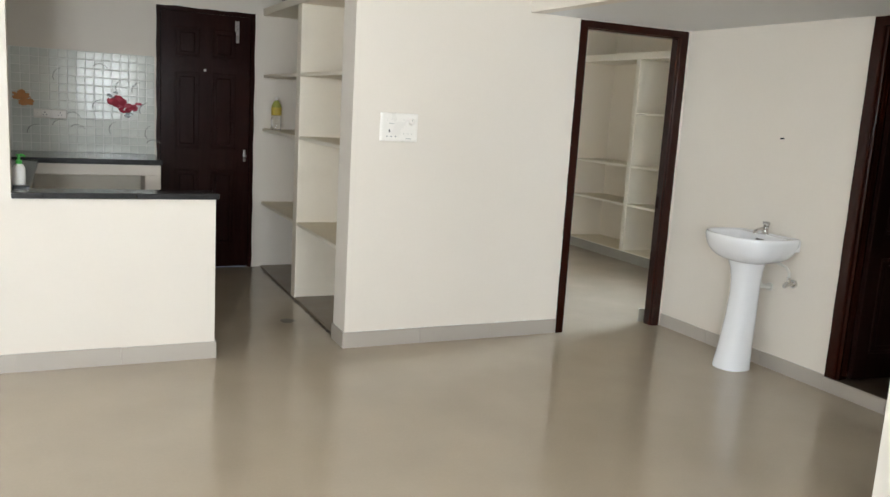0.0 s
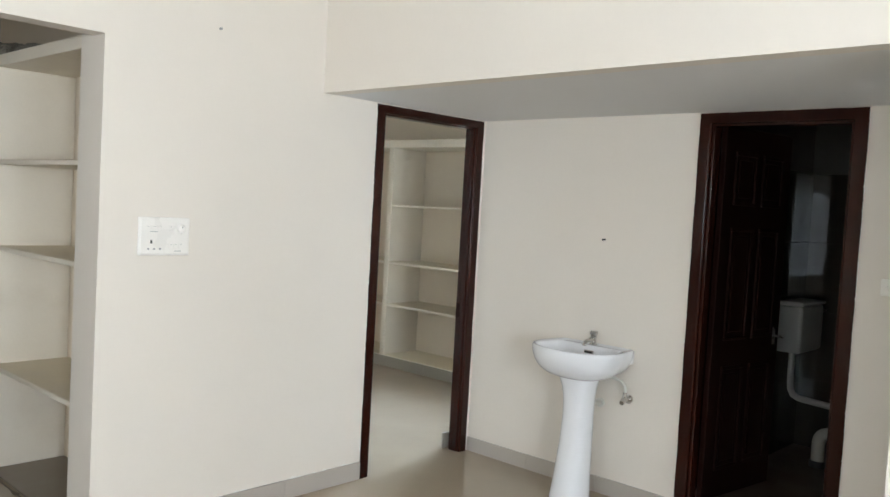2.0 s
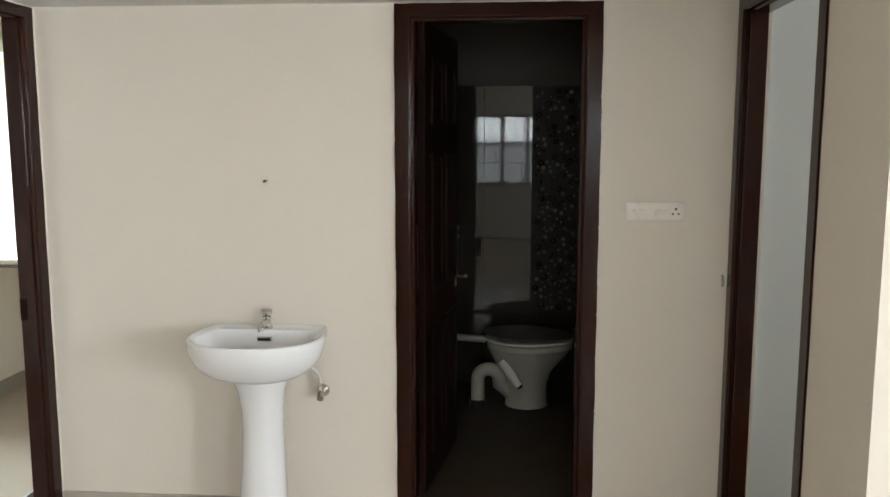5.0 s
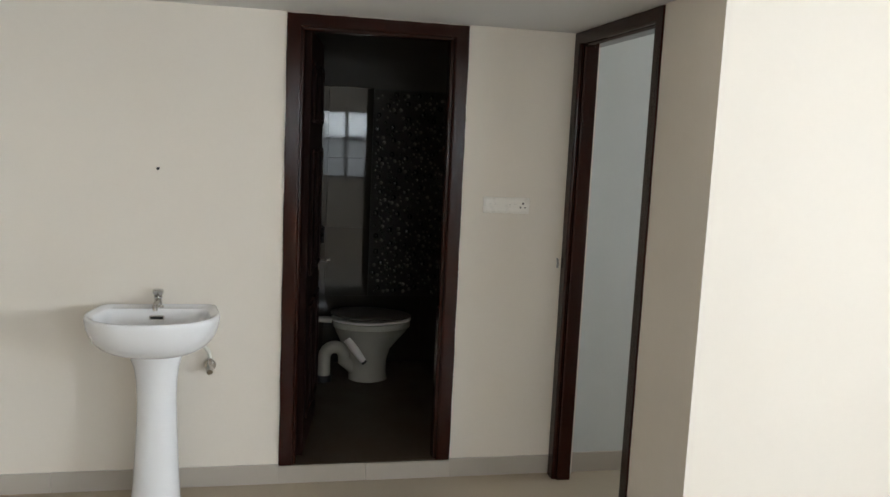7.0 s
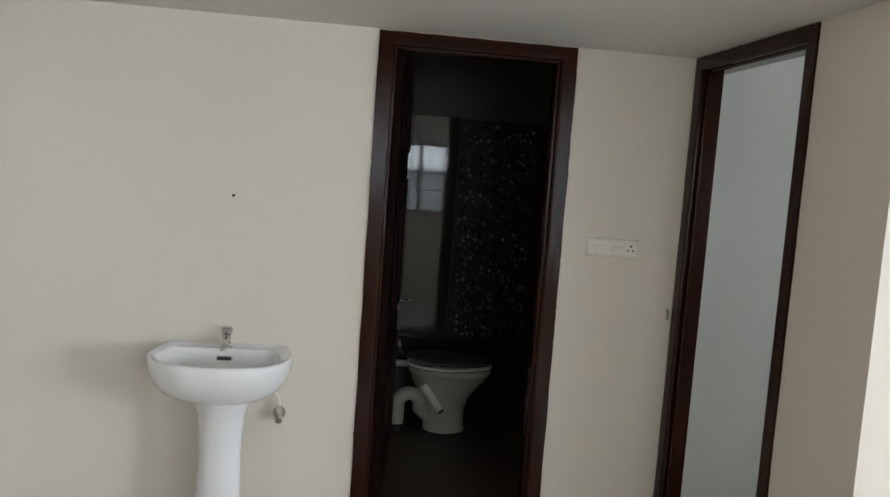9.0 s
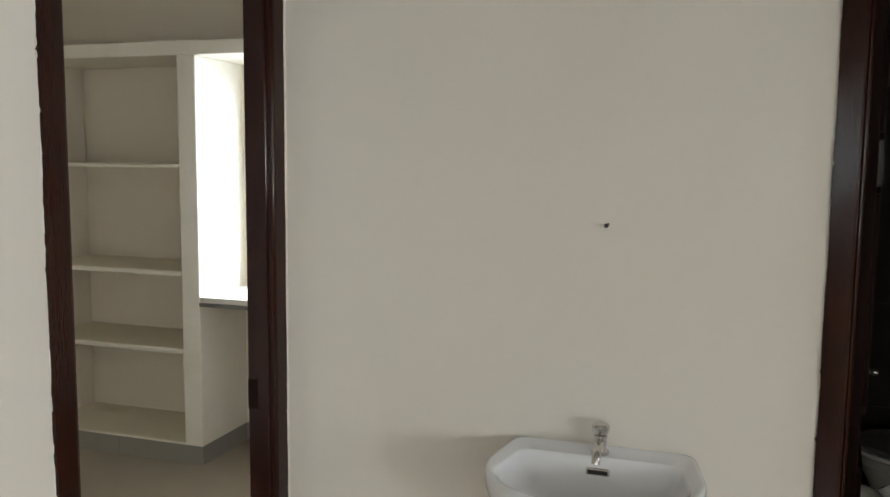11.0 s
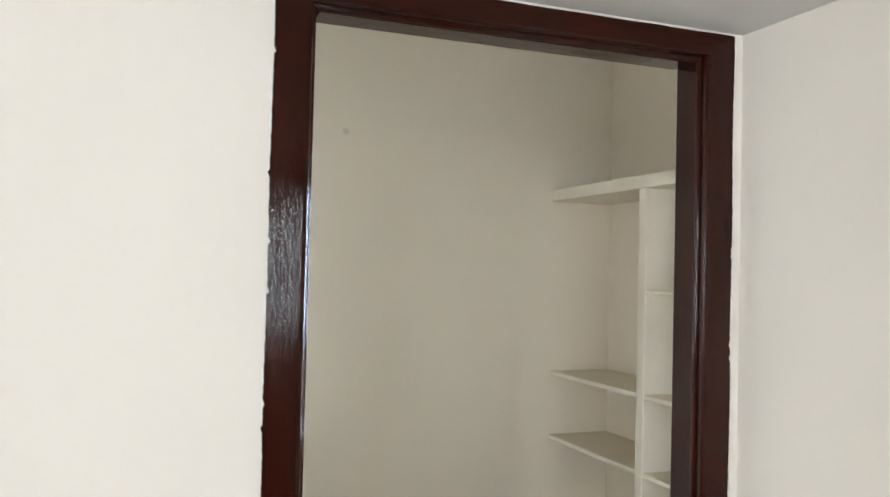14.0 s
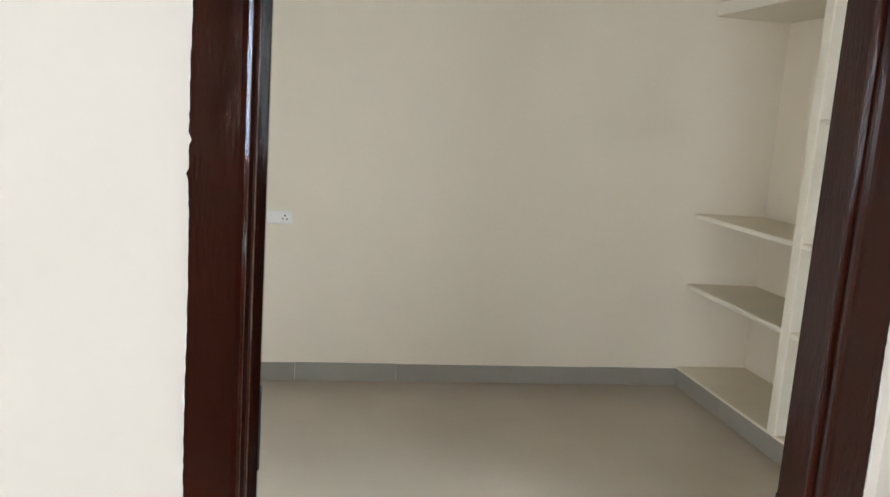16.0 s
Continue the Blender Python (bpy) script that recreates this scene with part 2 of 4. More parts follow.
def tube(bm, points, radius, seg=12):
    """A round pipe along points."""
    pts = [Vector(p) for p in points]
    rings, side = [], None
    for i, p in enumerate(pts):
        d = (pts[min(i + 1, len(pts) - 1)] - pts[max(i - 1, 0)]).normalized()
        side = d.orthogonal().normalized() if side is None else (side - d * side.dot(d)).normalized()
        up = d.cross(side)
        r = radius[i] if isinstance(radius, (list, tuple)) else radius
        rings.append([p + (side * math.cos(2 * math.pi * k / seg) + up * math.sin(2 * math.pi * k / seg)) * r for k in range(seg)])
    add_rings(bm, rings)


def arc(c, r, a0, a1, n, axis_u, axis_v):
    """Points on an arc, in degrees, in the plane of two axes."""
    c, u, v = Vector(c), Vector(axis_u), Vector(axis_v)
    return [c + u * (r * math.cos(radians(a0 + (a1 - a0) * i / n))) + v * (r * math.sin(radians(a0 + (a1 - a0) * i / n))) for i in range(n + 1)]


def finish(name, bm, mat, smooth=False):
    bmesh.ops.recalc_face_normals(bm, faces=bm.faces)
    me = bpy.data.meshes.new(name)
    bm.to_mesh(me)
    bm.free()
    me.materials.append(mat)
    if smooth:
        me.polygons.foreach_set("use_smooth", [True] * len(me.polygons))
        me.set_sharp_from_angle(angle=radians(40))
    return new(name, me)


def part(name, bm, mat, parent, label="", smooth=False):
    ob = finish(name, bm, mat, smooth)
    ob.parent = parent
    if label:
        ob["label"] = label
    return ob


def thing(name, label, category, group="", at=(0, 0, 0), kind=""):
    ob = new(name)
    ob.location = at
    return tagged(ob, label, category, group, kind)


def solid(name, bm, mat, label, category, kind="", smooth=False, group=""):
    return tagged(finish(name, bm, mat, smooth), label, category, group, kind)


def pierced_wall(axis, p0, p1, u0, u1, z0, z1, holes=()):
    """A wall p0..p1 thick along axis, u0..u1 long, with holes (ua, ub, za, zb) through it."""
    us = sorted({u0, u1, *[h for a in holes for h in a[:2]]})
    zs = sorted({z0, z1, *[h for a in holes for h in a[2:]]})
    us, zs = [u for u in us if u0 <= u <= u1], [z for z in zs if z0 <= z <= z1]
    full = {(i, j) for i in range(len(us) - 1) for j in range(len(zs) - 1)
            if not any(a <= (us[i] + us[i + 1]) / 2 <= b and c <= (zs[j] + zs[j + 1]) / 2 <= d for a, b, c, d in holes)}
    bm, made = bmesh.new(), {}

    def vert(s, i, j):
        if (s, i, j) not in made:
            p, u, z = (p0, p1)[s], us[i], zs[j]
            made[s, i, j] = bm.verts.new((p, u, z) if axis == "x" else (u, p, z))
        return made[s, i, j]

    for i, j in full:
        for s in (0, 1):
            bm.faces.new([vert(s, *k) for k in ((i, j), (i + 1, j), (i + 1, j + 1), (i, j + 1))])
        for (di, dj), (a, b) in (((-1, 0), ((i, j), (i, j + 1))), ((1, 0), ((i + 1, j), (i + 1, j + 1))),
                                 ((0, -1), ((i, j), (i + 1, j))), ((0, 1), ((i, j + 1), (i + 1, j + 1)))):
            if (i + di, j + dj) not in full:
                bm.faces.new((vert(0, *a), vert(0, *b), vert(1, *b), vert(1, *a)))
    return bm


# ---- plan (metres) ----
CEIL, SOFFIT, LOFT_X, SOUTH = 3.12, 2.138, -1.315, -2.785
BED_N, BED_E, SHELF_X = 3.378, 1.83, 1.39
KIT_N = 2.56
HALL_S, HALL_W, STORE_S = -6.2, -6.6, -5.0


def structure(name, bm, mat, label, category):
    return solid(name, bm, mat, label, category, "structure")


structure("floor", box_bm(-6.75, 1.98, HALL_S - 0.15, 3.5, -0.12, 0.0), M_FLOOR, "polished beige vitrified tile floor with soft reflections", "floor")
structure("ceiling", box_bm(-6.75, 1.98, HALL_S - 0.15, 3.5, CEIL, CEIL + 0.12), M_SOFFIT, "plain white painted concrete ceiling", "ceiling")
structure("ground", box_bm(-300, 300, -300, 300, -0.6, -0.3), M_GROUND, "bare brown earth around the house", "ground")

structure("wall_north", pierced_wall("y", 0, 0.115, HALL_W, 1.98, 0, CEIL, [(-4.28, -3.262, 0.925, 2.225), (-3.262, -2.478, 0, 2.225), (-0.928, -0.027, 0, 2.125)]),
          M_WALL, "cream painted wall with kitchen opening and bedroom doorway", "wall")
structure("wall_east", pierced_wall("x", 0, 0.115, SOUTH - 0.115, 0, 0, CEIL, [(-2.274, -1.472, 0.06, 2.128)]), M_WALL,
          "cream painted wall behind the wash basin with toilet doorway", "wall")
structure("wall_store_east", pierced_wall("x", 0, 0.115, STORE_S, SOUTH - 0.115, 0, CEIL), M_WALL_STORE, "pale grey painted store room wall", "wall")
structure("wall_alcove", pierced_wall("y", SOUTH - 0.115, SOUTH, LOFT_X, 0, 0, CEIL, [(-0.894, -0.03, 0, 2.128)]), M_WALL,
          "cream painted return wall with an open doorway", "wall")
structure("wall_side", pierced_wall("x", LOFT_X, LOFT_X + 0.115, HALL_S, SOUTH - 0.115, 0, CEIL), M_WALL, "bright cream painted side wall", "wall")
structure("wall_south", pierced_wall("y", HALL_S - 0.15, HALL_S, HALL_W, LOFT_X + 0.115, 0, CEIL, [(-3.76, -2.86, 1.0, 2.08), (-5.4, -4.5, 1.0, 2.2)]), M_WALL,
          "cream painted outer wall with two windows", "wall")
# the southern of the two holes is for the added front window
structure("wall_west", pierced_wall("x", HALL_W - 0.15, HALL_W, HALL_S - 0.15, 3.5, 0, CEIL, [(-3.05, -1.35, 0.905, 2.045), (-5.35, -4.05, 0.7, 2.2)]), M_WALL,
          "cream painted outer wall with a wide window", "wall")
structure("wall_store_south", pierced_wall("y", STORE_S - 0.15, STORE_S, LOFT_X + 0.115, 0.115, 0, CEIL, [(-0.64, -0.03, 1.12, 2.18)]), M_WALL,
          "cream painted store room wall with a window", "wall")
bm = bmesh.new()
add_box(bm, LOFT_X + 0.09, -0.0, SOUTH, 0, SOFFIT, SOFFIT + 0.1)
structure("ceiling_loft", bm, M_SOFFIT, "white painted underside of a low loft slab", "ceiling")
structure("wall_loft", box_bm(LOFT_X, LOFT_X + 0.09, SOUTH, 0, SOFFIT - 0.001, CEIL), M_WALL, "cream painted loft front above the doors", "wall")

# the hole in the kitchen's west wall is added for the fill lamp
structure("wall_kitchen_west", pierced_wall("x", -4.97, -4.85, 0.115, KIT_N, 0, CEIL, [(0.7, 1.5, 1.15, 2.05)]), M_WALL, "cream painted kitchen wall with an added, unseen window opening", "wall")
structure("wall_kitchen_north", pierced_wall("y", KIT_N, KIT_N + 0.12, -4.97, -2.05, 0, CEIL, [(-3.328, -2.53, 0, 2.195)]), M_WALL,
          "cream painted kitchen wall with a back door", "wall")
structure("wall_bedroom_west", pierced_wall("x", -2.05, -1.93, 0.115, 3.5, 0, CEIL), M_WALL_BED, "cream painted bedroom wall", "wall")
structure("wall_bedroom_north", pierced_wall("y", BED_N, BED_N + 0.12, -1.93, 1.98, 0, CEIL), M_WALL_BED, "plain cream painted bedroom wall", "wall")
structure("wall_bedroom_east", pierced_wall("x", BED_E, BED_E + 0.15, 0.115, BED_N, 0, CEIL, [(0.25, 1.2, 0.905, 2.065)]), M_WALL_BED,
          "cream painted bedroom wall with a window", "wall")
structure("pier_north", box_bm(-2.478, -2.05, 0.115, 0.232, 0, CEIL), M_WALL, "cream painted wall end beside the kitchen shelves", "wall")

# toilet: the room's dimness is put into these dark colours
structure("wall_toilet_north", box_bm(0.115, 1.86, -1.44, -1.34, 0, 2.5), M_TPAINT, "toilet wall, its paint darkened for the dim room", "wall")
structure("wall_toilet_east", box_bm(1.76, 1.86, -2.86, -1.44, 0, 2.5), M_TPAINT, "toilet end wall above the tiles, its paint darkened for the dim room", "wall")
structure("wall_toilet_south", box_bm(0.115, 1.76, -2.86, -2.76, 0, 2.5), M_TPAINT, "toilet wall, its paint darkened for the dim room", "wall")
structure("ceiling_toilet", box_bm(0.115, 1.86, -2.86, -1.34, 2.5, 2.6), M_TPAINT, "low toilet ceiling, its paint darkened for the dim room", "ceiling")
structure("floor_toilet", box_bm(0.004, 1.76, -2.76, -1.44, 0.0, 0.086), M_TFLOOR, "raised brown matt tile toilet floor, darkened for the dim room", "floor")


# ---- door frames ----
def rough_bar(path_pts, section, place, wobble, seed):
    """A bar of the 2D section (across, depth) along a line, its outer edge uneven; place(s, d, k) maps to space."""
    bm = bmesh.new()
    rnd = random.Random(seed)
    rings = []
    for k in path_pts:
        w = (rnd.random() - 0.5) * 2 * wobble + (wobble * 5 * rnd.choice((-1, 1)) if rnd.random() < 0.035 else 0) + wobble * 1.5 * math.sin(k * 37 + seed)
        rings.append([place(s + (w if i in (0, 1) else 0), d, k) for i, (s, d) in enumerate(section)])
    add_rings(bm, rings)
    return bm


def door_frame(name, u0, u1, top, bottom, to_world, label, depth=0.08, seed=1, inner=(1.0, 1.0), back=(1.0, 1.0), deep=0.0, flat=0.86):
    """Two jambs and a lintel of a rebated, chamfered wooden section. to_world(u, d, z): u along the wall, d into it."""
    section = [(0.0, depth), (0.0, -0.008), (0.054, -0.008), (0.060, -0.0065), (0.0645, -0.002), (0.066, 0.003), (0.0645, 0.0075), (0.0625, 0.009),
               (0.0625, 0.0125), (0.072, 0.014), (0.0765, 0.0165), (0.078, 0.021), (0.078, depth)]
    frame_ob = thing(name, label, "door frame", kind="structure")
    n = 320

    def grow(k, kb):
        return [(s if s <= 0.0625 else 0.0625 + (s - 0.0625) * (kb if d == depth else k), d) for s, d in section]

    def deeper(pts):
        if not deep:
            return pts
        (s0, _), (s1, _) = pts[-2:]
        stop = depth + deep - 0.028
        return [(s, d if d < depth else depth + deep) for s, d in pts[:-1]] + [(s0, stop), (s1, stop), (s1, depth + deep)]

    zs = [i / n for i in range(n + 1)]
    part("jamb", rough_bar(zs, deeper(grow(inner[0], back[0])), lambda s, d, k: to_world(u0 + s, d, bottom + (top - flat * s - bottom) * k), 0.0006, seed), M_WOOD, frame_ob)
    part("jamb", rough_bar(zs, grow(inner[1], back[1]), lambda s, d, k: to_world(u1 - s, d, bottom + (top - flat * s - bottom) * k), 0.0006, seed + 1), M_WOOD, frame_ob)
    part("lintel", rough_bar([i / 30 for i in range(31)], section, lambda s, d, k: to_world(u0 + s + (u1 - u0 - 2 * s) * k, d, top - flat * s), 0.0005, seed + 2),
         M_WOOD_ACROSS, frame_ob)
    return frame_ob


door_1 = door_frame("door_1", -0.934, -0.027, 2.131, 0.0, lambda u, d, z: Vector((u, d, z)), "glossy dark brown wooden door frame without a leaf", seed=11, inner=(0.6, 0.5), back=(1.2, 0.5), deep=0.032, flat=0.72)
door_2 = door_frame("door_2", -2.278, -1.468, 2.133, 0.086, lambda u, d, z: Vector((d, u, z)), "dark brown wooden toilet door standing open inwards", seed=21)
door_3 = door_frame("door_3", -0.9, -0.024, 2.133, 0.0, lambda u, d, z: Vector((u, SOUTH - d, z)), "dark brown wooden door frame of an open doorway", seed=31)
for z in (0.915,):
    bm = bmesh.new()
    add_box(bm, -0.0988, -0.0965, 0.05, 0.082, z - 0.045, z + 0.045, 0.0015)
    part("hinge", bm, M_WOOD_DARK, door_1, "painted-over steel hinge")
bm = bmesh.new()
add_box(bm, -0.8545, -0.8505, 0.088, 0.1115, 0.995, 1.105, 0.0015)
part("hinge", bm, M_BLACK, door_1, "dark steel bolt plate")


def panel_leaf(w, h, t, parent, name, mat, panels):
    """A door leaf in its own space, hinged at x = 0: stiles and rails with moulded raised panels."""
    bm = box_bm(0.002, w, -t, 0, 0.006, h, 0.003)
    leaf = part(name, bm, mat, parent)
    for a, b, c, d in panels:
        for side in (0, 1):
            bm = bmesh.new()
            y = 0.0 if side else -t
            s = 1 if side else -1
            for (g, e0, e1) in ((0.0, 0.0, 0.014), ):
                for x0, x1, z0, z1 in ((a, b, c, c + 0.018), (a, b, d - 0.018, d), (a, a + 0.018, c + 0.018, d - 0.018), (b - 0.018, b, c + 0.018, d - 0.018)):
                    add_box(bm, x0, x1, min(y, y + s * e1), max(y, y + s * e1), z0, z1, 0.004)
            add_box(bm, a + 0.04, b - 0.04, min(y, y + s * 0.009), max(y, y + s * 0.009), c + 0.04, d - 0.04, 0.0075)
            part("panel", bm, mat, leaf)
    return leaf


def lever_handle(parent, at, out, along):
    """A small plate with a knob that stands out from it."""
    bm = bmesh.new()
    o, a = Vector(out).normalized(), Vector(along).normalized()
    c = Vector(at)
    side = o.cross(a)
    vs = []
    for su in (-0.011, 0.011):
        for sv in (-0.05, 0.05):
            for so in (0, 0.006):
                vs.append(c + side * su + a * sv + o * so)
    xs, ys, zs = [v.x for v in vs], [v.y for v in vs], [v.z for v in vs]
    add_box(bm, min(xs), max(xs), min(ys), max(ys), min(zs), max(zs), 0.002)
    tube(bm, [c + o * 0.004, c + o * 0.035, c + o * 0.05], [0.007, 0.007, 0.01])
    tube(bm, [c + o * 0.048, c + o * 0.062], [0.0105, 0.008])
    return part("handle", bm, M_STEEL, parent, "dull steel door knob with plate", True)


# toilet leaf: hinged on the basin side, open about a right angle
leaf = panel_leaf(0.66, 1.99, 0.032, door_2, "leaf", M_WOOD_DARK,
                  [(0.09, 0.30, 0.16, 0.72), (0.36, 0.57, 0.16, 0.72), (0.09, 0.30, 0.86, 1.46), (0.36, 0.57, 0.86, 1.46), (0.09, 0.30, 1.58, 1.86), (0.36, 0.57, 1.58, 1.86)])
leaf.matrix_basis = pose(0.082, -1.548, 0.09, 0, 0, -8)
lever_handle(leaf, (0.605, -0.032, 0.86), (0, -1, 0), (0, 0, 1))

# kitchen back door: frame and closed six-panel leaf
door_4 = thing("door_4", "closed dark brown six-panel wooden back door", "door", kind="structure")
sec = [(0.0, 0.09), (0.0, -0.006), (0.03, -0.006), (0.034, 0.0), (0.034, 0.09)]
for a, b in ((-3.331, 1), (-2.527, -1)):
    part("jamb", rough_bar([i / 20 for i in range(21)], sec, lambda s, d, k: Vector((a + b * s, KIT_N + d, (2.198 - s) * k)), 0.0015, 41 + b), M_WOOD_BACK, door_4)
part("lintel", rough_bar([i / 10 for i in range(11)], sec, lambda s, d, k: Vector((-3.331 + s + (0.804 - 2 * s) * k, KIT_N + d, 2.198 - s)), 0.0015, 44), M_WOOD_BACK, door_4)
leaf = panel_leaf(0.734, 2.162, 0.034, door_4, "leaf", M_WOOD_BACK,
                  [(0.11, 0.31, 0.20, 0.86), (0.41, 0.61, 0.20, 0.86), (0.11, 0.31, 1.04, 1.68), (0.41, 0.61, 1.04, 1.68), (0.11, 0.31, 1.80, 2.04), (0.41, 0.61, 1.80, 2.04)])
leaf.matrix_basis = pose(-3.296, KIT_N + 0.046, 0.0)
part("peephole", box_bm(0.346, 0.366, -0.041, -0.033, 1.69, 1.71, 0.003), M_PLASTIC, leaf, "small white peephole cover")
bm = bmesh.new()
add_box(bm, 0.60, 0.636, -0.041, -0.034, 1.945, 2.125, 0.004)
add_box(bm, 0.608, 0.628, -0.05, -0.041, 1.98, 2.09, 0.004)
tube(bm, [(0.618, -0.048, 2.0), (0.618, -0.06, 2.0)], 0.008)
part("latch", bm, M_STEEL, leaf, "dull steel tower bolt at the top of the door")
lever_handle(leaf, (0.695, -0.034, 0.99), (0, -1, 0), (0, 0, 1))


# ---- windows ----
def window(name, u0, u1, z0, z1, to_world, label, panes, transom, bars, depth=0.05):
    """A frame with mullions, glass panes and an iron grille. to_world(u, d, z): d outwards from the inner face."""
    w = thing(name, label, "window", kind="structure")

    def wbox(a, b, d0, d1, c, d, bevel=0.004):
        p, q = to_world(a, d0, c), to_world(b, d1, d)
        return box_bm(min(p.x, q.x), max(p.x, q.x), min(p.y, q.y), max(p.y, q.y), c, d, bevel)

    f = 0.045
    d0, d1 = depth, depth + 0.05
    part("window_frame", wbox(u0, u1, d0, d1, z0, z0 + f), M_ALU, w)
    part("window_frame", wbox(u0, u1, d0, d1, z1 - f, z1), M_ALU, w)
    part("window_frame", wbox(u0, u0 + f, d0, d1, z0 + f, z1 - f), M_ALU, w)
    part("window_frame", wbox(u1 - f, u1, d0, d1, z0 + f, z1 - f), M_ALU, w)
    step = (u1 - u0 - 2 * f) / panes
    for i in range(1, panes):
        u = u0 + f + step * i
        part("mullion", wbox(u - 0.03, u + 0.03, d0 + 0.004, d1 - 0.004, z0 + f, z1 - f), M_ALU, w)
    if transom:
        for i in range(panes):
            a = u0 + f + step * i + (0.03 if i else 0)
            b = u0 + f + step * (i + 1) - (0.03 if i < panes - 1 else 0)
            part("transom", wbox(a, b, d0 + 0.006, d1 - 0.006, transom - 0.03, transom + 0.03), M_ALU, w)
    for i in range(panes):
        a = u0 + f + step * i + (0.03 if i else 0)
        b = u0 + f + step * (i + 1) - (0.03 if i < panes - 1 else 0)
        g = part("pane", wbox(a, b, d0 + 0.022, d0 + 0.026, z0 + f, z1 - f, 0), M_GLASS, w)
        g.visible_shadow = False
    for i in range(bars):
        z = z0 + f + (z1 - z0 - 2 * f) * (i + 1) / (bars + 1)
        bm = bmesh.new()
        tube(bm, [to_world(u0, d1 + 0.02, z), to_world(u1, d1 + 0.02, z)], 0.006, 8)
        part("grille_bar", bm, M_IRON, w)
    for i in range(3):
        u = u0 + (u1 - u0) * (i + 1) / 4
        bm = bmesh.new()
        tube(bm, [to_world(u, d1 + 0.03, z0), to_world(u, d1 + 0.03, z1)], 0.006, 8)
        part("grille_bar", bm, M_IRON, w)
    return w


window("window_1", -3.76, -2.86, 1.0, 2.08, lambda u, d, z: Vector((u, HALL_S - d, z)), "wide hall window with dark frame and iron grille", 2, 1.72, 9)
window("window_7", -5.4, -4.5, 1.0, 2.2, lambda u, d, z: Vector((u, HALL_S - d, z)), "hall window near the corner with dark frame", 2, 0, 3)
window("window_2", -3.05, -1.35, 0.905, 2.045, lambda u, d, z: Vector((HALL_W - d, u, z)), "wide hall window with four lights and a transom", 4, 1.58, 0)
# unseen window, added to frame the front fill lamp
window("added_window_front", -5.35, -4.05, 0.7, 2.2, lambda u, d, z: Vector((HALL_W - d, u, z)), "unseen front window with dark frame and grille, added for fill light", 3, 0, 8)
window("window_3", 0.25, 1.2, 0.905, 2.065, lambda u, d, z: Vector((BED_E + d, u, z)), "bedroom window with dark frame and horizontal grille bars", 2, 0, 16)
# kitchen window out of view, added around the fill lamp
window("added_window_kitchen", 0.7, 1.5, 1.15, 2.05, lambda u, d, z: Vector((-4.85 - d * 0.8, u, z)), "unseen kitchen window, added to let in fill light", 2, 0, 5, 0.03)
window("window_4", -0.64, -0.03, 1.12, 2.18, lambda u, d, z: Vector((u, STORE_S - d, z)), "small store room window", 2, 0, 5)
# slabs outside, out of view, added to block direct sun at the windows
for nm, b in (("sunshade_south", (-5.8, -2.5, -7.0, HALL_S - 0.15)), ("sunshade_west", (-7.4, -6.75, -3.4, -1.0)), ("sunshade_front", (-7.4, -6.75, -5.7, -3.7)), ("sunshade_store", (-1.2, 0.1, -5.8, -5.15)), ("sunshade_east", (1.98, 2.6, 0.0, 1.5))):
    structure(nm, box_bm(*b, 2.3, 2.38), M_OUT, "unseen concrete slab, added to keep the sun out of a window", "sunshade")


# ---- masonry shelves ----
def slab(x0, x1, y0, y1, top, t, parent, name="shelf", bev=0.005):
    board = part(name, box_bm(x0, x1, y0, y1, top - t, top - 0.002, bev), M_SLAB, parent)
    part("top_face", box_bm(x0 + 0.006, x1, y0 + 0.001, y1 - 0.001, top - 0.002, top, 0.0006, 1), M_SHELFTOP, board, "bare tan stone shelf top")
    return board


bed_shelf = thing("built_in_bedroom_shelf", "cream painted masonry shelf unit with empty open bays", "shelf unit")
part("end_panel", box_bm(SHELF_X, BED_E, 1.27, 1.377, 0.1, 2.115, 0.006), M_SLAB, bed_shelf)
part("divider", box_bm(SHELF_X, BED_E, 2.335, 2.403, 0.1, 2.115, 0.005), M_SLAB, bed_shelf)
part("top_slab", box_bm(SHELF_X - 0.006, BED_E, 0.115, BED_N, 2.115, 2.187, 0.005), M_SLAB, bed_shelf)
part("plinth", box_bm(SHELF_X + 0.012, BED_E, 1.282, BED_N, 0, 0.1), M_SLAB, bed_shelf)
slab(SHELF_X - 0.002, BED_E, 1.27, BED_N, 0.112, 0.012, bed_shelf, "base_slab")
for z in (0.612, 1.022):
    slab(SHELF_X + 0.002, BED_E, 2.403, BED_N, z, 0.026, bed_shelf)
    slab(SHELF_X + 0.002, BED_E, 1.377, 2.335, z, 0.026, bed_shelf)
slab(SHELF_X + 0.002, BED_E, 1.377, 2.335, 1.573, 0.02, bed_shelf)
window_ledge = thing("window_ledge", "deep cream painted window ledge with a stone edge", "window ledge")
part("ledge_slab", box_bm(SHELF_X, BED_E, 0.115, 1.27, 0.866, 0.895, 0.004), M_SLAB, window_ledge)
part("stone_edge", box_bm(SHELF_X - 0.006, SHELF_X + 0.05, 0.115, 1.27, 0.846, 0.866, 0.003), M_STONE, window_ledge, "speckled grey stone edging strip")

kit_shelf = thing("built_in_kitchen_shelf", "cream painted masonry kitchen shelf unit with two bays", "shelf unit")
KX = -2.452
part("divider", box_bm(KX, -2.05, 1.318, 1.43, 0, 2.19, 0.006), M_SLAB, kit_shelf)
part("top_slab", box_bm(KX - 0.008, -2.05, 0.232, KIT_N, 2.19, 2.252, 0.006), M_SLAB, kit_shelf)
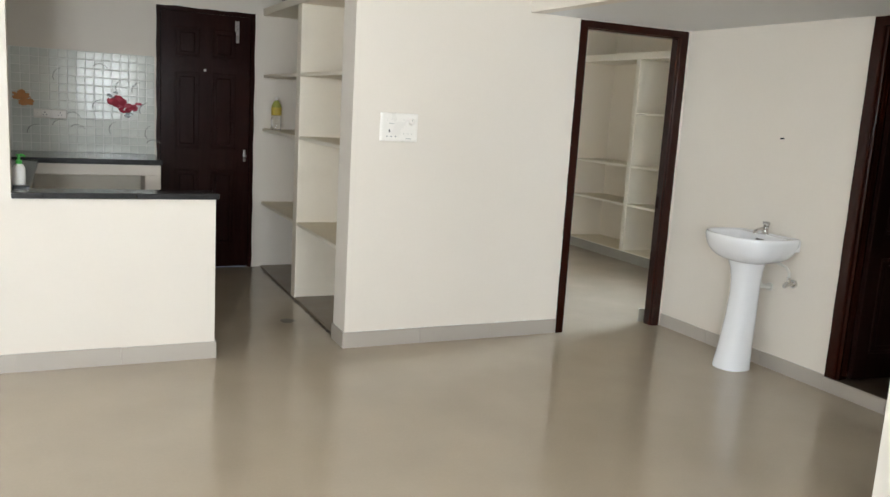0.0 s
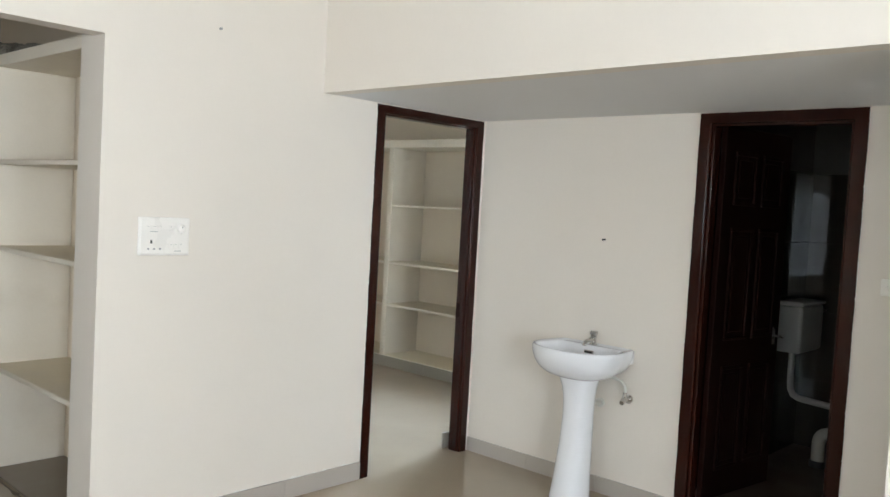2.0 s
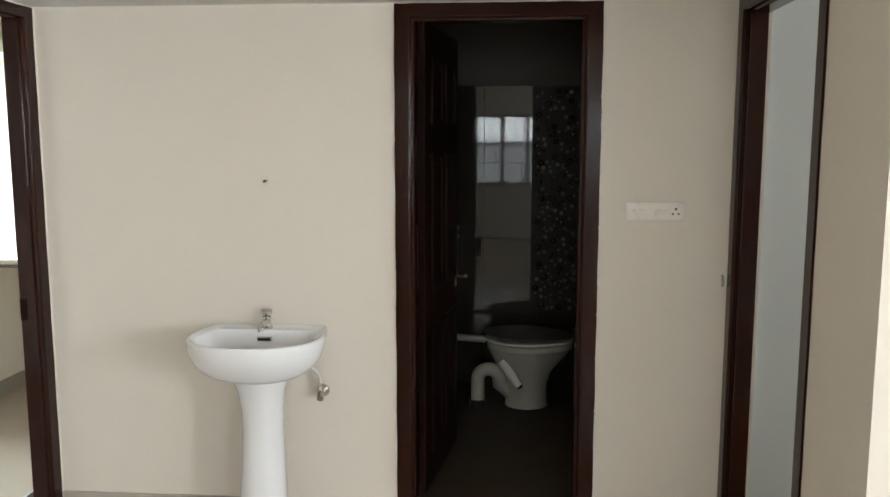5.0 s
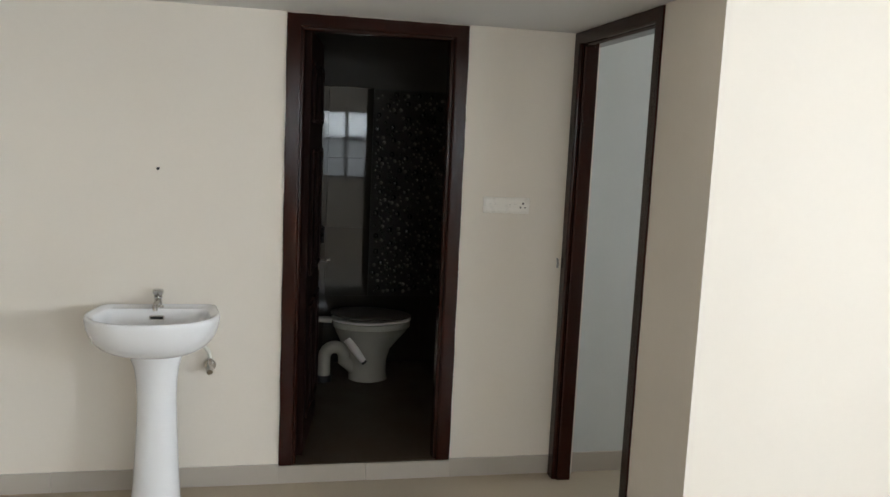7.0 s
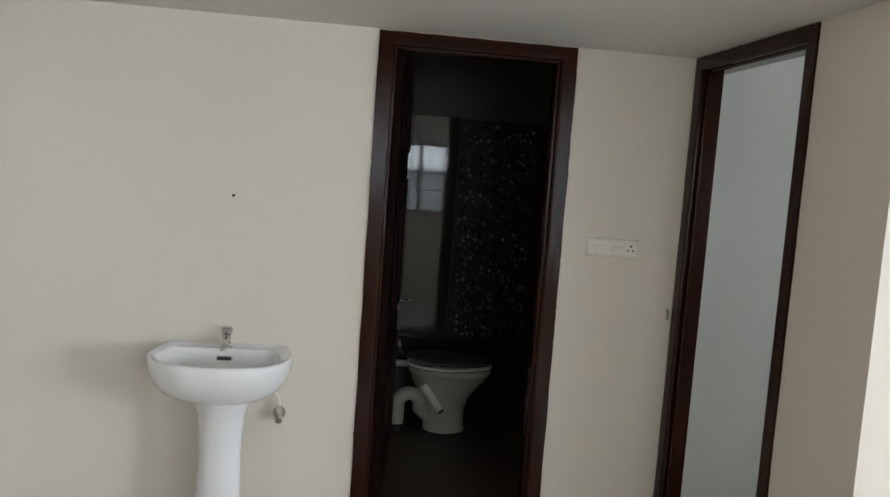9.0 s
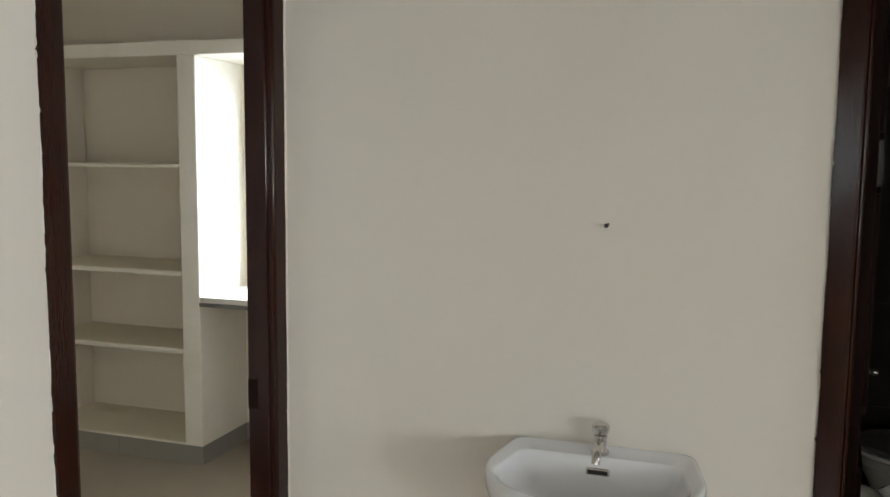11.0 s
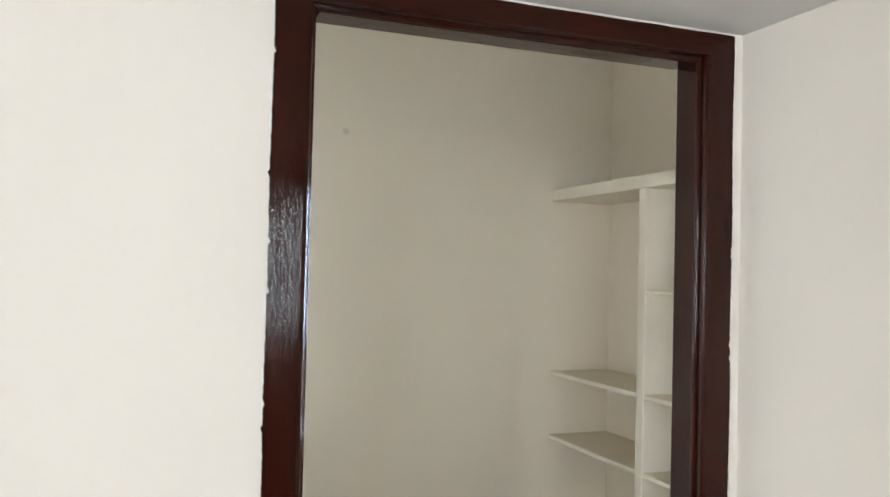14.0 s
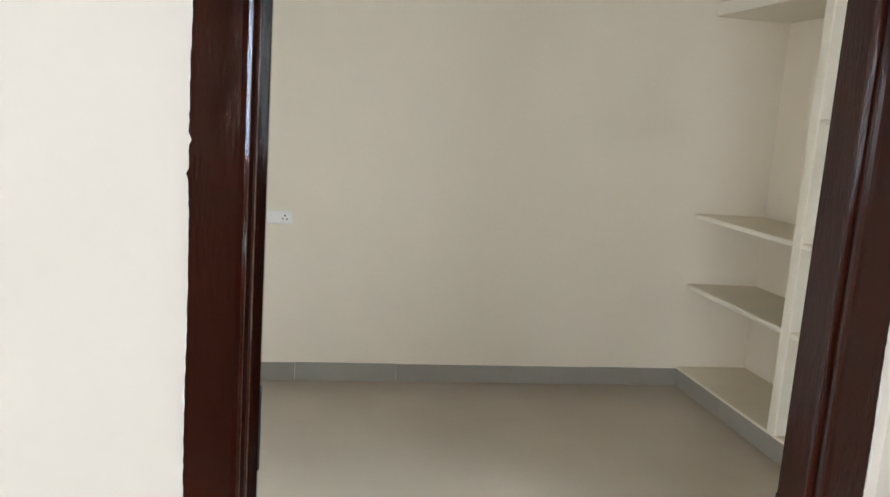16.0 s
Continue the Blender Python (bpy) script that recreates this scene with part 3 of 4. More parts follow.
for z in (0.59, 1.236, 1.697):
    slab(KX + 0.002, -2.05, 0.232, 1.318, z, 0.026, kit_shelf)
    slab(KX + 0.002, -2.05, 1.43, KIT_N, z, 0.026, kit_shelf)
for y0, y1 in ((0.232, 1.318), (1.43, KIT_N)):
    part("floor_stone", box_bm(KX + 0.004, -2.05, y0, y1, 0.0, 0.012, 0.003), M_BAYFLOOR, kit_shelf, "dull brown stone slab on the floor of the bay")

# dirt along the shelf foot, uneven blots
rnd = random.Random(5)


def blot(name, cx, cy, z, rx, ry, mat, label, category, seed=0):
    r = random.Random(seed)
    bm = bmesh.new()
    n = 22
    ring = [(cx + rx * math.cos(2 * math.pi * i / n) * (0.75 + 0.5 * r.random()), cy + ry * math.sin(2 * math.pi * i / n) * (0.75 + 0.5 * r.random())) for i in range(n)]
    add_rings(bm, [[Vector((x, y, z)) for x, y in ring], [Vector((cx + (x - cx) * 0.93, cy + (y - cy) * 0.93, z + 0.0012)) for x, y in ring]])
    return solid(name, bm, mat, label, category)


bm = bmesh.new()
for i in range(70):
    y = 0.3 + 2.1 * i / 70 + rnd.random() * 0.02
    w = 0.003 + 0.013 * rnd.random() ** 3
    n = 7
    ring = [(KX - 0.012 + w * math.cos(2 * math.pi * k / n) * (0.5 + rnd.random()), y + 0.028 * math.sin(2 * math.pi * k / n) * (0.5 + rnd.random())) for k in range(n)]
    add_rings(bm, [[Vector((a, b, 0.0004)) for a, b in ring], [Vector((a, b, 0.002)) for a, b in ring]])
solid("dirt_line", bm, M_DIRT, "line of dried dark dirt along the shelf foot", "dirt", "stuff")


# ---- kitchen ----
counter = thing("kitchen_counter", "black granite kitchen counter on a cream masonry base", "kitchen counter")
part("worktop", box_bm(-4.85, -3.348, 1.9, KIT_N, 0.945, 0.985, 0.004), M_GRANITE, counter, "polished black granite worktop")
part("worktop", box_bm(-4.85, -4.2, 0.175, 1.9, 0.935, 0.971, 0.004), M_GRANITE, counter, "polished black granite worktop")
part("beam", box_bm(-4.22, -3.36, 1.925, 2.0, 0.862, 0.945, 0.004), M_WALL, counter)
part("pier", box_bm(-3.475, -3.36, 1.925, KIT_N, 0, 0.862, 0.004), M_WALL, counter)
part("pier", box_bm(-4.85, -4.24, 0.19, 1.9, 0, 0.935, 0.004), M_WALL, counter)
part("back_panel", box_bm(-4.24, -3.475, 2.3, KIT_N, 0, 0.862, 0.0), M_SLAB, counter)
bar = thing("serving_ledge", "black granite ledge on top of the low kitchen wall", "counter ledge")
part("ledge", box_bm(-4.279, -3.245, -0.022, 0.172, 0.925, 0.957, 0.004), M_GRANITE, bar)

# embossed square wall tiles
splash = thing("backsplash", "glossy white embossed square wall tiles with printed flowers", "wall tiles", kind="structure")
part("grout_bed", box_bm(-4.85, -3.345, KIT_N - 0.006, KIT_N, 0.985, 1.782), M_GROUT, splash)


def pillow_tile(w, h, t):
    """A tile with a domed face that looks along -y."""
    bm = bmesh.new()
    rings = []
    for inset, dep in ((0, 0), (0.0, 0.7), (0.05, 0.92), (0.12, 1.0)):
        a, b = w / 2 - inset * w / 2, h / 2 - inset * h / 2
        rings.append([Vector((x, -t * dep, z)) for x, z in ((-a, -b), (a, -b), (a, b), (-a, b))])
    add_rings(bm, rings, cap0=False)
    bmesh.ops.recalc_face_normals(bm, faces=bm.faces)
    me = bpy.data.meshes.new("tile")
    bm.to_mesh(me)
    bm.free()
    me.materials.append(M_TILE)
    return me


cell_w, cell_h = 0.0655, 0.0664
tile_mesh = pillow_tile(cell_w - 0.006, cell_h - 0.006, 0.003)
for i in range(16):
    for j in range(12):
        t = new("tile", tile_mesh)
        t.parent = splash
        t.location = (-3.345 - cell_w * (i + 0.5), KIT_N - 0.006, 0.985 + cell_h * (j + 0.5))
        t.rotation_euler = (random.uniform(-0.004, 0.004), 0, random.uniform(-0.004, 0.004))


def petal_print(name, cx, cz, petals, mat, seed):
    """A flat printed flower glazed over the tiles: a flutter of petals."""
    r = random.Random(seed)
    bm = bmesh.new()
    for k in range(petals):
        a, d, s = r.random() * 6.28, 0.035 * r.random() ** 0.5, 0.011 + 0.013 * r.random()
        px, pz = cx + 1.5 * d * math.cos(a), cz + d * math.sin(a)
        ring = [Vector((px + s * (1.25 * math.cos(t)), -0.0, pz + s * math.sin(t) * (0.7 + 0.3 * math.sin(2 * t + k)))) for t in [2 * math.pi * i / 9 for i in range(9)]]
        y0 = KIT_N - 0.0125 - 0.00018 * k
        add_rings(bm, [[v + Vector((0, y0, 0)) for v in ring], [v + Vector((0, y0 - 0.0006, 0)) for v in ring]])
    return part(name, bm, mat, splash)


petal_print("flower_print", -3.64, 1.405, 20, M_RED, 3)
petal_print("flower_print", -3.585, 1.385, 16, M_PINK, 4)
petal_print("flower_print", -3.51, 1.372, 10, M_PINK, 6)
petal_print("flower_print", -3.56, 1.34, 12, M_RED, 12)
petal_print("flower_print", -3.545, 1.315, 5, M_STEM, 9)
petal_print("flower_print", -3.655, 1.44, 5, M_STEM, 8)
petal_print("fruit_print", -4.33, 1.41, 14, M_ORANGE, 7)
petal_print("fruit_print", -4.30, 1.37, 12, M_ORANGE, 15)


# grey twigs printed across the tiles
r = random.Random(31)
for k in range(13):
    x, z, a = r.uniform(-4.3, -3.4), r.uniform(1.05, 1.7), r.uniform(-0.9, 0.9)
    bm = bmesh.new()
    pts = [Vector((x + 0.022 * i * math.sin(a + 0.22 * i), KIT_N - 0.0092, z + 0.022 * i * math.cos(a + 0.22 * i))) for i in range(6)]
    tube(bm, pts, [0.003, 0.0034, 0.003, 0.0026, 0.0022, 0.0012], 5)
    part("twig_print", bm, M_TWIG, splash)


# ---- switch boards ----
def switch_board(name, label, to_world, w, h, mat, modules):
    """A moulded box with module plates; to_world(u, d, v): d out of the wall."""
    sb = thing(name, label, "switch board")

    def wb(u0, u1, d0, d1, v0, v1, bevel):
        p, q = to_world(u0, d0, v0), to_world(u1, d1, v1)
        return box_bm(min(p.x, q.x), max(p.x, q.x), min(p.y, q.y), max(p.y, q.y), min(p.z, q.z), max(p.z, q.z), bevel)

    part("plate", wb(0, w, 0, 0.014, 0, h, 0.006), mat, sb)
    part("cover", wb(0.008, w - 0.008, 0.014, 0.018, 0.008, h - 0.008, 0.003), mat, sb)
    for kind, u, v in modules:
        if kind == "switch":
            rocker = part("rocker", wb(u - 0.011, u + 0.011, 0.018, 0.0225, v - 0.011, v + 0.011, 0.002), mat, sb)
            part("switch_mark", wb(u - 0.004, u + 0.004, 0.0225, 0.0228, v + 0.004, v + 0.0055, 0), M_GREY, rocker)
        elif kind == "socket":
            socket = part("socket", wb(u - 0.024, u + 0.024, 0.018, 0.020, v - 0.024, v + 0.024, 0.002), mat, sb)
            for du, dv, r in ((0, 0.011, 0.0045), (-0.011, -0.008, 0.0035), (0.011, -0.008, 0.0035)):
                part("socket_hole", wb(u + du - r, u + du + r, 0.0195, 0.0206, v + dv - r, v + dv + r, 0.0004), M_BLACK, socket)
        elif kind == "knob":
            c = to_world(u, 0.018, v)
            out = to_world(u, 1.018, v) - c
            bm = bmesh.new()
            tube(bm, [c, c + out * 0.003, c + out * 0.012, c + out * 0.014], [0.021, 0.021, 0.016, 0.012], 20)
            knob = part("knob", bm, M_PLASTIC, sb, "round white fan regulator knob", True)
            part("pointer", wb(u - 0.002, u + 0.002, 0.0318, 0.0326, v + 0.003, v + 0.011, 0), M_GREY, knob)
        elif kind == "bars":
            part("print_bar", wb(u - 0.017, u + 0.017, 0.018, 0.0184, v - 0.0015, v + 0.0015, 0), M_GREY, sb)
        elif kind == "dot":
            part("socket_hole", wb(u - 0.005, u + 0.005, 0.018, 0.0186, v - 0.0035, v + 0.0035, 0.0003), M_GREY, sb)
        elif kind == "slot":
            part("slot", wb(u - 0.0045, u + 0.0045, 0.018, 0.0188, v - 0.008, v + 0.008, 0.0005), M_BLACK, sb)
    return sb


switch_board("switch_board", "large white switch board with sockets and a fan regulator",
             lambda u, d, v: Vector((-2.306 + u, -d, 1.288 + v)), 0.246, 0.172, M_PLASTIC,
             [("switch", 0.04, 0.125), ("switch", 0.07, 0.125), ("switch", 0.10, 0.125), ("bars", 0.07, 0.107), ("knob", 0.2, 0.122), ("switch", 0.15, 0.125),
              ("slot", 0.058, 0.062), ("dot", 0.045, 0.03), ("dot", 0.072, 0.03), ("dot", 0.1, 0.03),
              ("switch", 0.15, 0.045), ("switch", 0.175, 0.045), ("switch", 0.2, 0.045), ("bars", 0.185, 0.02)])
switch_board("switch_board", "white switch board with a three-pin socket beside the toilet door",
             lambda u, d, v: Vector((-d, -2.382 - u, 1.290 + v)), 0.226, 0.076, M_PLASTIC,
             [("switch", 0.03, 0.038), ("switch", 0.055, 0.038), ("switch", 0.125, 0.038), ("switch", 0.15, 0.038), ("socket", 0.19, 0.038)])
switch_board("switch_board", "white switch board with a socket on the bedroom wall",
             lambda u, d, v: Vector((-1.07 + u, BED_N - d, 0.856 + v)), 0.206, 0.072, M_PLASTIC,
             [("switch", 0.03, 0.036), ("switch", 0.055, 0.036), ("switch", 0.09, 0.036), ("socket", 0.165, 0.036)])
switch_board("switch_board", "white switch board on the kitchen tiles",
             lambda u, d, v: Vector((-4.243 + u, KIT_N - 0.012 - d, 1.243 + v)), 0.236, 0.07, M_PLASTIC,
             [("switch", 0.03, 0.036), ("socket", 0.08, 0.036), ("switch", 0.13, 0.036), ("socket", 0.19, 0.036)])


# ---- wash basin ----
BY, BX = -0.945, 0.0
basin = thing("wash_basin", "white ceramic pedestal wash basin against the wall", "wash basin", at=(0, BY, 0))


def basin_ring(k, w, z, shift=0.0, n=96):
    """The plan of the basin, scaled by k in depth and w in width: straight at the wall, sides that open outwards, round front."""
    pts = []
    for i in range(n):
        a = 2 * math.pi * (i + 0.5) / n
        c, s = math.cos(a), math.sin(a)
        if c > 0:
            side, rear = 0.268 / (abs(s) + 0.16 * c), 0.187 / c
            r = (side ** -16 + rear ** -16) ** (-1 / 16)
        else:
            r = ((abs(c) / 0.232) ** 2.3 + (abs(s) / 0.268) ** 2.3) ** (-1 / 2.3)
        pts.append(Vector((-0.19 + shift + c * r * k, s * r * w, z)))
    return pts


bm = bmesh.new()
rings = [basin_ring(k, k, z) for k, z in ((0.36, 0.676), (0.52, 0.683), (0.68, 0.698), (0.80, 0.718), (0.89, 0.744), (0.953, 0.774), (0.987, 0.804), (1.0, 0.828),
                                           (1.0, 0.840), (0.993, 0.846), (0.98, 0.849), (0.955, 0.8495), (0.935, 0.847))]
rings += [basin_ring(k, w, z, -0.040) for k, w, z in ((0.765, 0.885, 0.845), (0.745, 0.865, 0.841), (0.73, 0.845, 0.829), (0.66, 0.78, 0.79), (0.54, 0.63, 0.754),
                                                      (0.32, 0.36, 0.735), (0.1, 0.09, 0.728))]
add_rings(bm, rings)
add_box(bm, -0.088, -0.003, -0.2335, 0.2335, 0.768, 0.8425, 0.008)
part("bowl", bm, M_CERAMIC, basin, "", True)


def oval(rx, ry, z, cx, n=32, p=2.4, cy=-0.012):
    pts = []
    for i in range(n):
        a = 2 * math.pi * i / n
        c, s = math.cos(a), math.sin(a)
        r = (abs(c) ** p + abs(s) ** p) ** (-1 / p)
        pts.append(Vector((cx + rx * c * r, cy + ry * s * r, z)))
    return pts


bm = bmesh.new()
add_rings(bm, [oval(0.112, 0.104, 0.0, -0.225), oval(0.111, 0.103, 0.02, -0.225), oval(0.10, 0.093, 0.14, -0.213), oval(0.09, 0.084, 0.32, -0.195),
               oval(0.085, 0.079, 0.47, -0.188), oval(0.086, 0.082, 0.56, -0.188), oval(0.092, 0.092, 0.63, -0.192), oval(0.101, 0.104, 0.668, -0.198),
               oval(0.105, 0.11, 0.69, -0.2)])
part("pedestal", bm, M_CERAMIC, basin, "", True)
tap = part("tap", bmesh.new(), M_CHROME, basin, "worn chrome pillar tap")
bm = bmesh.new()
lathe(bm, [(0.024, 0.846), (0.024, 0.852), (0.017, 0.857), (0.0155, 0.886), (0.018, 0.889), (0.018, 0.895), (0.013, 0.898)],
      20, Matrix.Translation((-0.062, 0, 0)))
tube(bm, [(-0.065, 0, 0.874), (-0.10, 0, 0.878), (-0.13, 0, 0.874), (-0.148, 0, 0.862), (-0.152, 0, 0.848)], [0.012, 0.0115, 0.011, 0.011, 0.0105])
me = tap.data
bmesh.ops.recalc_face_normals(bm, faces=bm.faces)
bm.to_mesh(me)
bm.free()
me.polygons.foreach_set("use_smooth", [True] * len(me.polygons))
me.set_sharp_from_angle(angle=radians(40))
bm = bmesh.new()
lathe(bm, [(0.013, 0.897), (0.0185, 0.901), (0.0225, 0.912), (0.0235, 0.92), (0.019, 0.925)], 20, Matrix.Translation((-0.062, 0, 0)))
part("tap_knob", bm, M_CHROME, tap, "", True)
bm = bmesh.new()
add_box(bm, -0.1075, -0.095, -0.031, 0.031, 0.800, 0.819, 0.004)
part("overflow", bm, M_CHROME, basin, "chrome overflow slot in the bowl")
bm = bmesh.new()
add_box(bm, -0.1088, -0.106, -0.026, 0.026, 0.804, 0.8155, 0.001)
part("overflow_hole", bm, M_BLACK, basin)
bm = bmesh.new()
lathe(bm, [(0.024, 0.728), (0.022, 0.7315), (0.008, 0.7315)], 18, Matrix.Translation((-0.232, 0, 0)))
part("drain", bm, M_CHROME, basin, "", True)
bm = bmesh.new()
tube(bm, [(-0.06, -0.06, 0.70), (-0.06, -0.10, 0.688), (-0.06, -0.15, 0.684), (-0.055, -0.19, 0.672), (-0.05, -0.212, 0.645), (-0.048, -0.216, 0.612)], 0.0085, 10)
part("supply_pipe", bm, M_PIPE, basin, "white flexible water pipe", True)
bm = bmesh.new()
tube(bm, [(0.0, -0.215, 0.572), (-0.012, -0.215, 0.572)], 0.026, 16)
tube(bm, [(-0.01, -0.215, 0.572), (-0.06, -0.215, 0.572)], [0.014, 0.013], 14)
tube(bm, [(-0.048, -0.215, 0.57), (-0.048, -0.216, 0.615)], [0.013, 0.012], 12)
tube(bm, [(-0.058, -0.215, 0.572), (-0.085, -0.219, 0.56)], [0.017, 0.014], 8)
part("angle_valve", bm, M_CHROME, basin, "dull chrome angle valve", True)
bm = bmesh.new()
tube(bm, [(-0.20, 0.0, 0.655), (-0.12, -0.01, 0.56), (-0.06, -0.025, 0.52), (-0.0, -0.035, 0.515)], 0.015, 12)
tube(bm, [(0.0, -0.035, 0.515), (-0.008, -0.035, 0.515)], 0.027, 14)
part("waste_pipe", bm, M_PIPE, basin, "white waste pipe behind the pedestal", True)


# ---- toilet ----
# tiles and grout darkened in colour to keep the toilet dim
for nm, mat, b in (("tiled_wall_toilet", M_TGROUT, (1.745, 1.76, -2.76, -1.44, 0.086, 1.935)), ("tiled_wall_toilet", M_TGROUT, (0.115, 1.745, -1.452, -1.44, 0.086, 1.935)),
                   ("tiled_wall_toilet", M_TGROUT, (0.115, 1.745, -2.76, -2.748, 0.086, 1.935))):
    tw = structure(nm, box_bm(*b), mat, "glossy toilet wall tiles, darkened for the dim room", "wall tiles")
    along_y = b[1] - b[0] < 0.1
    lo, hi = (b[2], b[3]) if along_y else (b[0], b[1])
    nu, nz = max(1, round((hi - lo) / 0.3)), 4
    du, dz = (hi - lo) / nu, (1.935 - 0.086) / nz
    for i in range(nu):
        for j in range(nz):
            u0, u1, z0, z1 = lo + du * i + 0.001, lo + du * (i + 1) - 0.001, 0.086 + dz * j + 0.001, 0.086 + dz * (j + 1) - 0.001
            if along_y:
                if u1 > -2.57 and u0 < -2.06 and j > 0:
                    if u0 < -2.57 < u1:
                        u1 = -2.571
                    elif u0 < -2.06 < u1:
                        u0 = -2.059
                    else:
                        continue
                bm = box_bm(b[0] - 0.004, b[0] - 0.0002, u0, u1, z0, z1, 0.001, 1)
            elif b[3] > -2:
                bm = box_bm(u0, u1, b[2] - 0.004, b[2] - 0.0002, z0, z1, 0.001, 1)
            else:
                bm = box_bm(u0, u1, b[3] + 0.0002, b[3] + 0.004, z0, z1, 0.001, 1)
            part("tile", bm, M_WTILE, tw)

mosaic = thing("mosaic_strip", "dark pebble mosaic strip of black and grey bubbles", "mosaic", kind="structure")
part("mosaic_bed", box_bm(1.738, 1.7448, -2.569, -2.061, 0.55, 1.925), M_MOSAIC, mosaic)


def pebble(radius, mat):
    bm = bmesh.new()
    add_rings(bm, [[Vector((-h * radius, radius * s * math.cos(2 * math.pi * k / 10), radius * s * math.sin(2 * math.pi * k / 10))) for k in range(10)]
                   for s, h in ((1, 0), (0.94, 0.2), (0.7, 0.42), (0.3, 0.55))], cap0=False)
    bmesh.ops.recalc_face_normals(bm, faces=bm.faces)
    me = bpy.data.meshes.new("pebble")
    bm.to_mesh(me)
    bm.free()
    me.materials.append(mat)
    me.polygons.foreach_set("use_smooth", [True] * len(me.polygons))
    return me


rnd = random.Random(17)
placed = []
for rad, count, mat in ((0.0185, 62, M_BUBBLE), (0.0125, 70, M_RING), (0.009, 130, M_BUBBLE), (0.0075, 160, M_RING)):
    me = pebble(rad, mat)
    tries = 0
    while count and tries < 6000:
        tries += 1
        y, z = rnd.uniform(-2.545, -2.085), rnd.uniform(0.575, 1.9)
        far = 0.085 if rad > 0.018 else rad
        if all((y - a) ** 2 + (z - b) ** 2 > (max(rad + c, far) if c > 0.018 and rad > 0.018 else rad + c + 0.001) ** 2 for a, b, c in placed):
            placed.append((y, z, rad))
            p = new("pebble", me)
            p.parent = mosaic
            p.location = (1.738, y, z)
            count -= 1

wc = thing("toilet", "white ceramic toilet with closed lid and side pipe", "toilet", at=(1.37, -1.72, 0.086))


def wc_ring(w, front, back, z, n=36):
    """An egg-shaped plan, the front towards -y."""
    pts = []
    for i in range(n):
        a = 2 * math.pi * i / n
        c, s = math.cos(a), math.sin(a)
        y0 = -(front + back) / 2
        ly = (front - back) / 2
        pts.append(Vector((w * c * (1 - 0.12 * max(0, -s)), y0 + ly * s, z)))
    return pts


bm = bmesh.new()
add_rings(bm, [wc_ring(0.115, 0.44, 0.19, 0.0), wc_ring(0.112, 0.435, 0.19, 0.015), wc_ring(0.103, 0.43, 0.19, 0.05), wc_ring(0.10, 0.432, 0.18, 0.13), wc_ring(0.115, 0.455, 0.15, 0.2), wc_ring(0.145, 0.505, 0.125, 0.26),
               wc_ring(0.17, 0.55, 0.10, 0.31), wc_ring(0.18, 0.568, 0.09, 0.338), wc_ring(0.188, 0.575, 0.085, 0.342), wc_ring(0.19, 0.577, 0.083, 0.37), wc_ring(0.185, 0.572, 0.088, 0.378),
               wc_ring(0.13, 0.51, 0.15, 0.376), wc_ring(0.11, 0.47, 0.19, 0.25)])
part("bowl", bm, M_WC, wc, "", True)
bm = bmesh.new()
add_rings(bm, [wc_ring(0.188, 0.577, 0.075, 0.382), wc_ring(0.191, 0.58, 0.072, 0.386), wc_ring(0.191, 0.58, 0.072, 0.393), wc_ring(0.187, 0.576, 0.076, 0.397)])
part("seat", bm, M_PLASTIC, wc, "white plastic seat", True)
bm = bmesh.new()
tilt = lambda ring: [Vector((v.x, v.y, v.z + 0.018 * (v.y + 0.58) / 0.5)) for v in ring]
add_rings(bm, [tilt(wc_ring(0.187, 0.577, 0.07, 0.402)), tilt(wc_ring(0.189, 0.58, 0.068, 0.405)), tilt(wc_ring(0.189, 0.58, 0.068, 0.411)), tilt(wc_ring(0.18, 0.57, 0.078, 0.416)), tilt(wc_ring(0.1, 0.45, 0.17, 0.419))])
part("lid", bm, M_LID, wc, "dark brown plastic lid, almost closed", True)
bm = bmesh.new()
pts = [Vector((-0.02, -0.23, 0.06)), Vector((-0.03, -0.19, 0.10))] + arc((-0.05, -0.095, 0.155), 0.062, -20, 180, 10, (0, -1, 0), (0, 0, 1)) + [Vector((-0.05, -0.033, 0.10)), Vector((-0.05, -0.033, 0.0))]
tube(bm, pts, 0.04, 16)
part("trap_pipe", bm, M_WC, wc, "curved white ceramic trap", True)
bm = bmesh.new()
tube(bm, [(-0.05, -0.033, 0.0), (-0.05, -0.033, 0.04)], 0.048, 16)
part("rubber_collar", bm, M_BLACK, wc, "black rubber collar at the floor", True)
bm = bmesh.new()
tube(bm, [(-0.10, -0.17, 0.28), (-0.13, -0.25, 0.17), (-0.135, -0.27, 0.145)], [0.03, 0.022, 0.018], 12)
bracket = part("inlet_spigot", bm, M_PLASTIC, wc, "short white inlet spigot", True)
bm = bmesh.new()
tube(bm, [(-0.1345, -0.268, 0.148), (-0.1372, -0.279, 0.1335)], [0.0178, 0.0172], 12)
part("spigot_mouth", bm, M_BLACK, bracket, "dark open mouth", True)

cistern = thing("cistern", "plastic flush cistern with a bent flush pipe, greyed for the dim room", "cistern", at=(1.45, -1.4525, 0))
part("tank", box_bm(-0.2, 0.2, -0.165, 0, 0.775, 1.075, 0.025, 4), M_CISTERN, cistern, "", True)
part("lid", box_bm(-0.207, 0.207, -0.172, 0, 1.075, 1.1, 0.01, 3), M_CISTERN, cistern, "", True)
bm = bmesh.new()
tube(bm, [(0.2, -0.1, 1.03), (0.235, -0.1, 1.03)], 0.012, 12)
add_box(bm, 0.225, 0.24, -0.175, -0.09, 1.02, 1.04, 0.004)
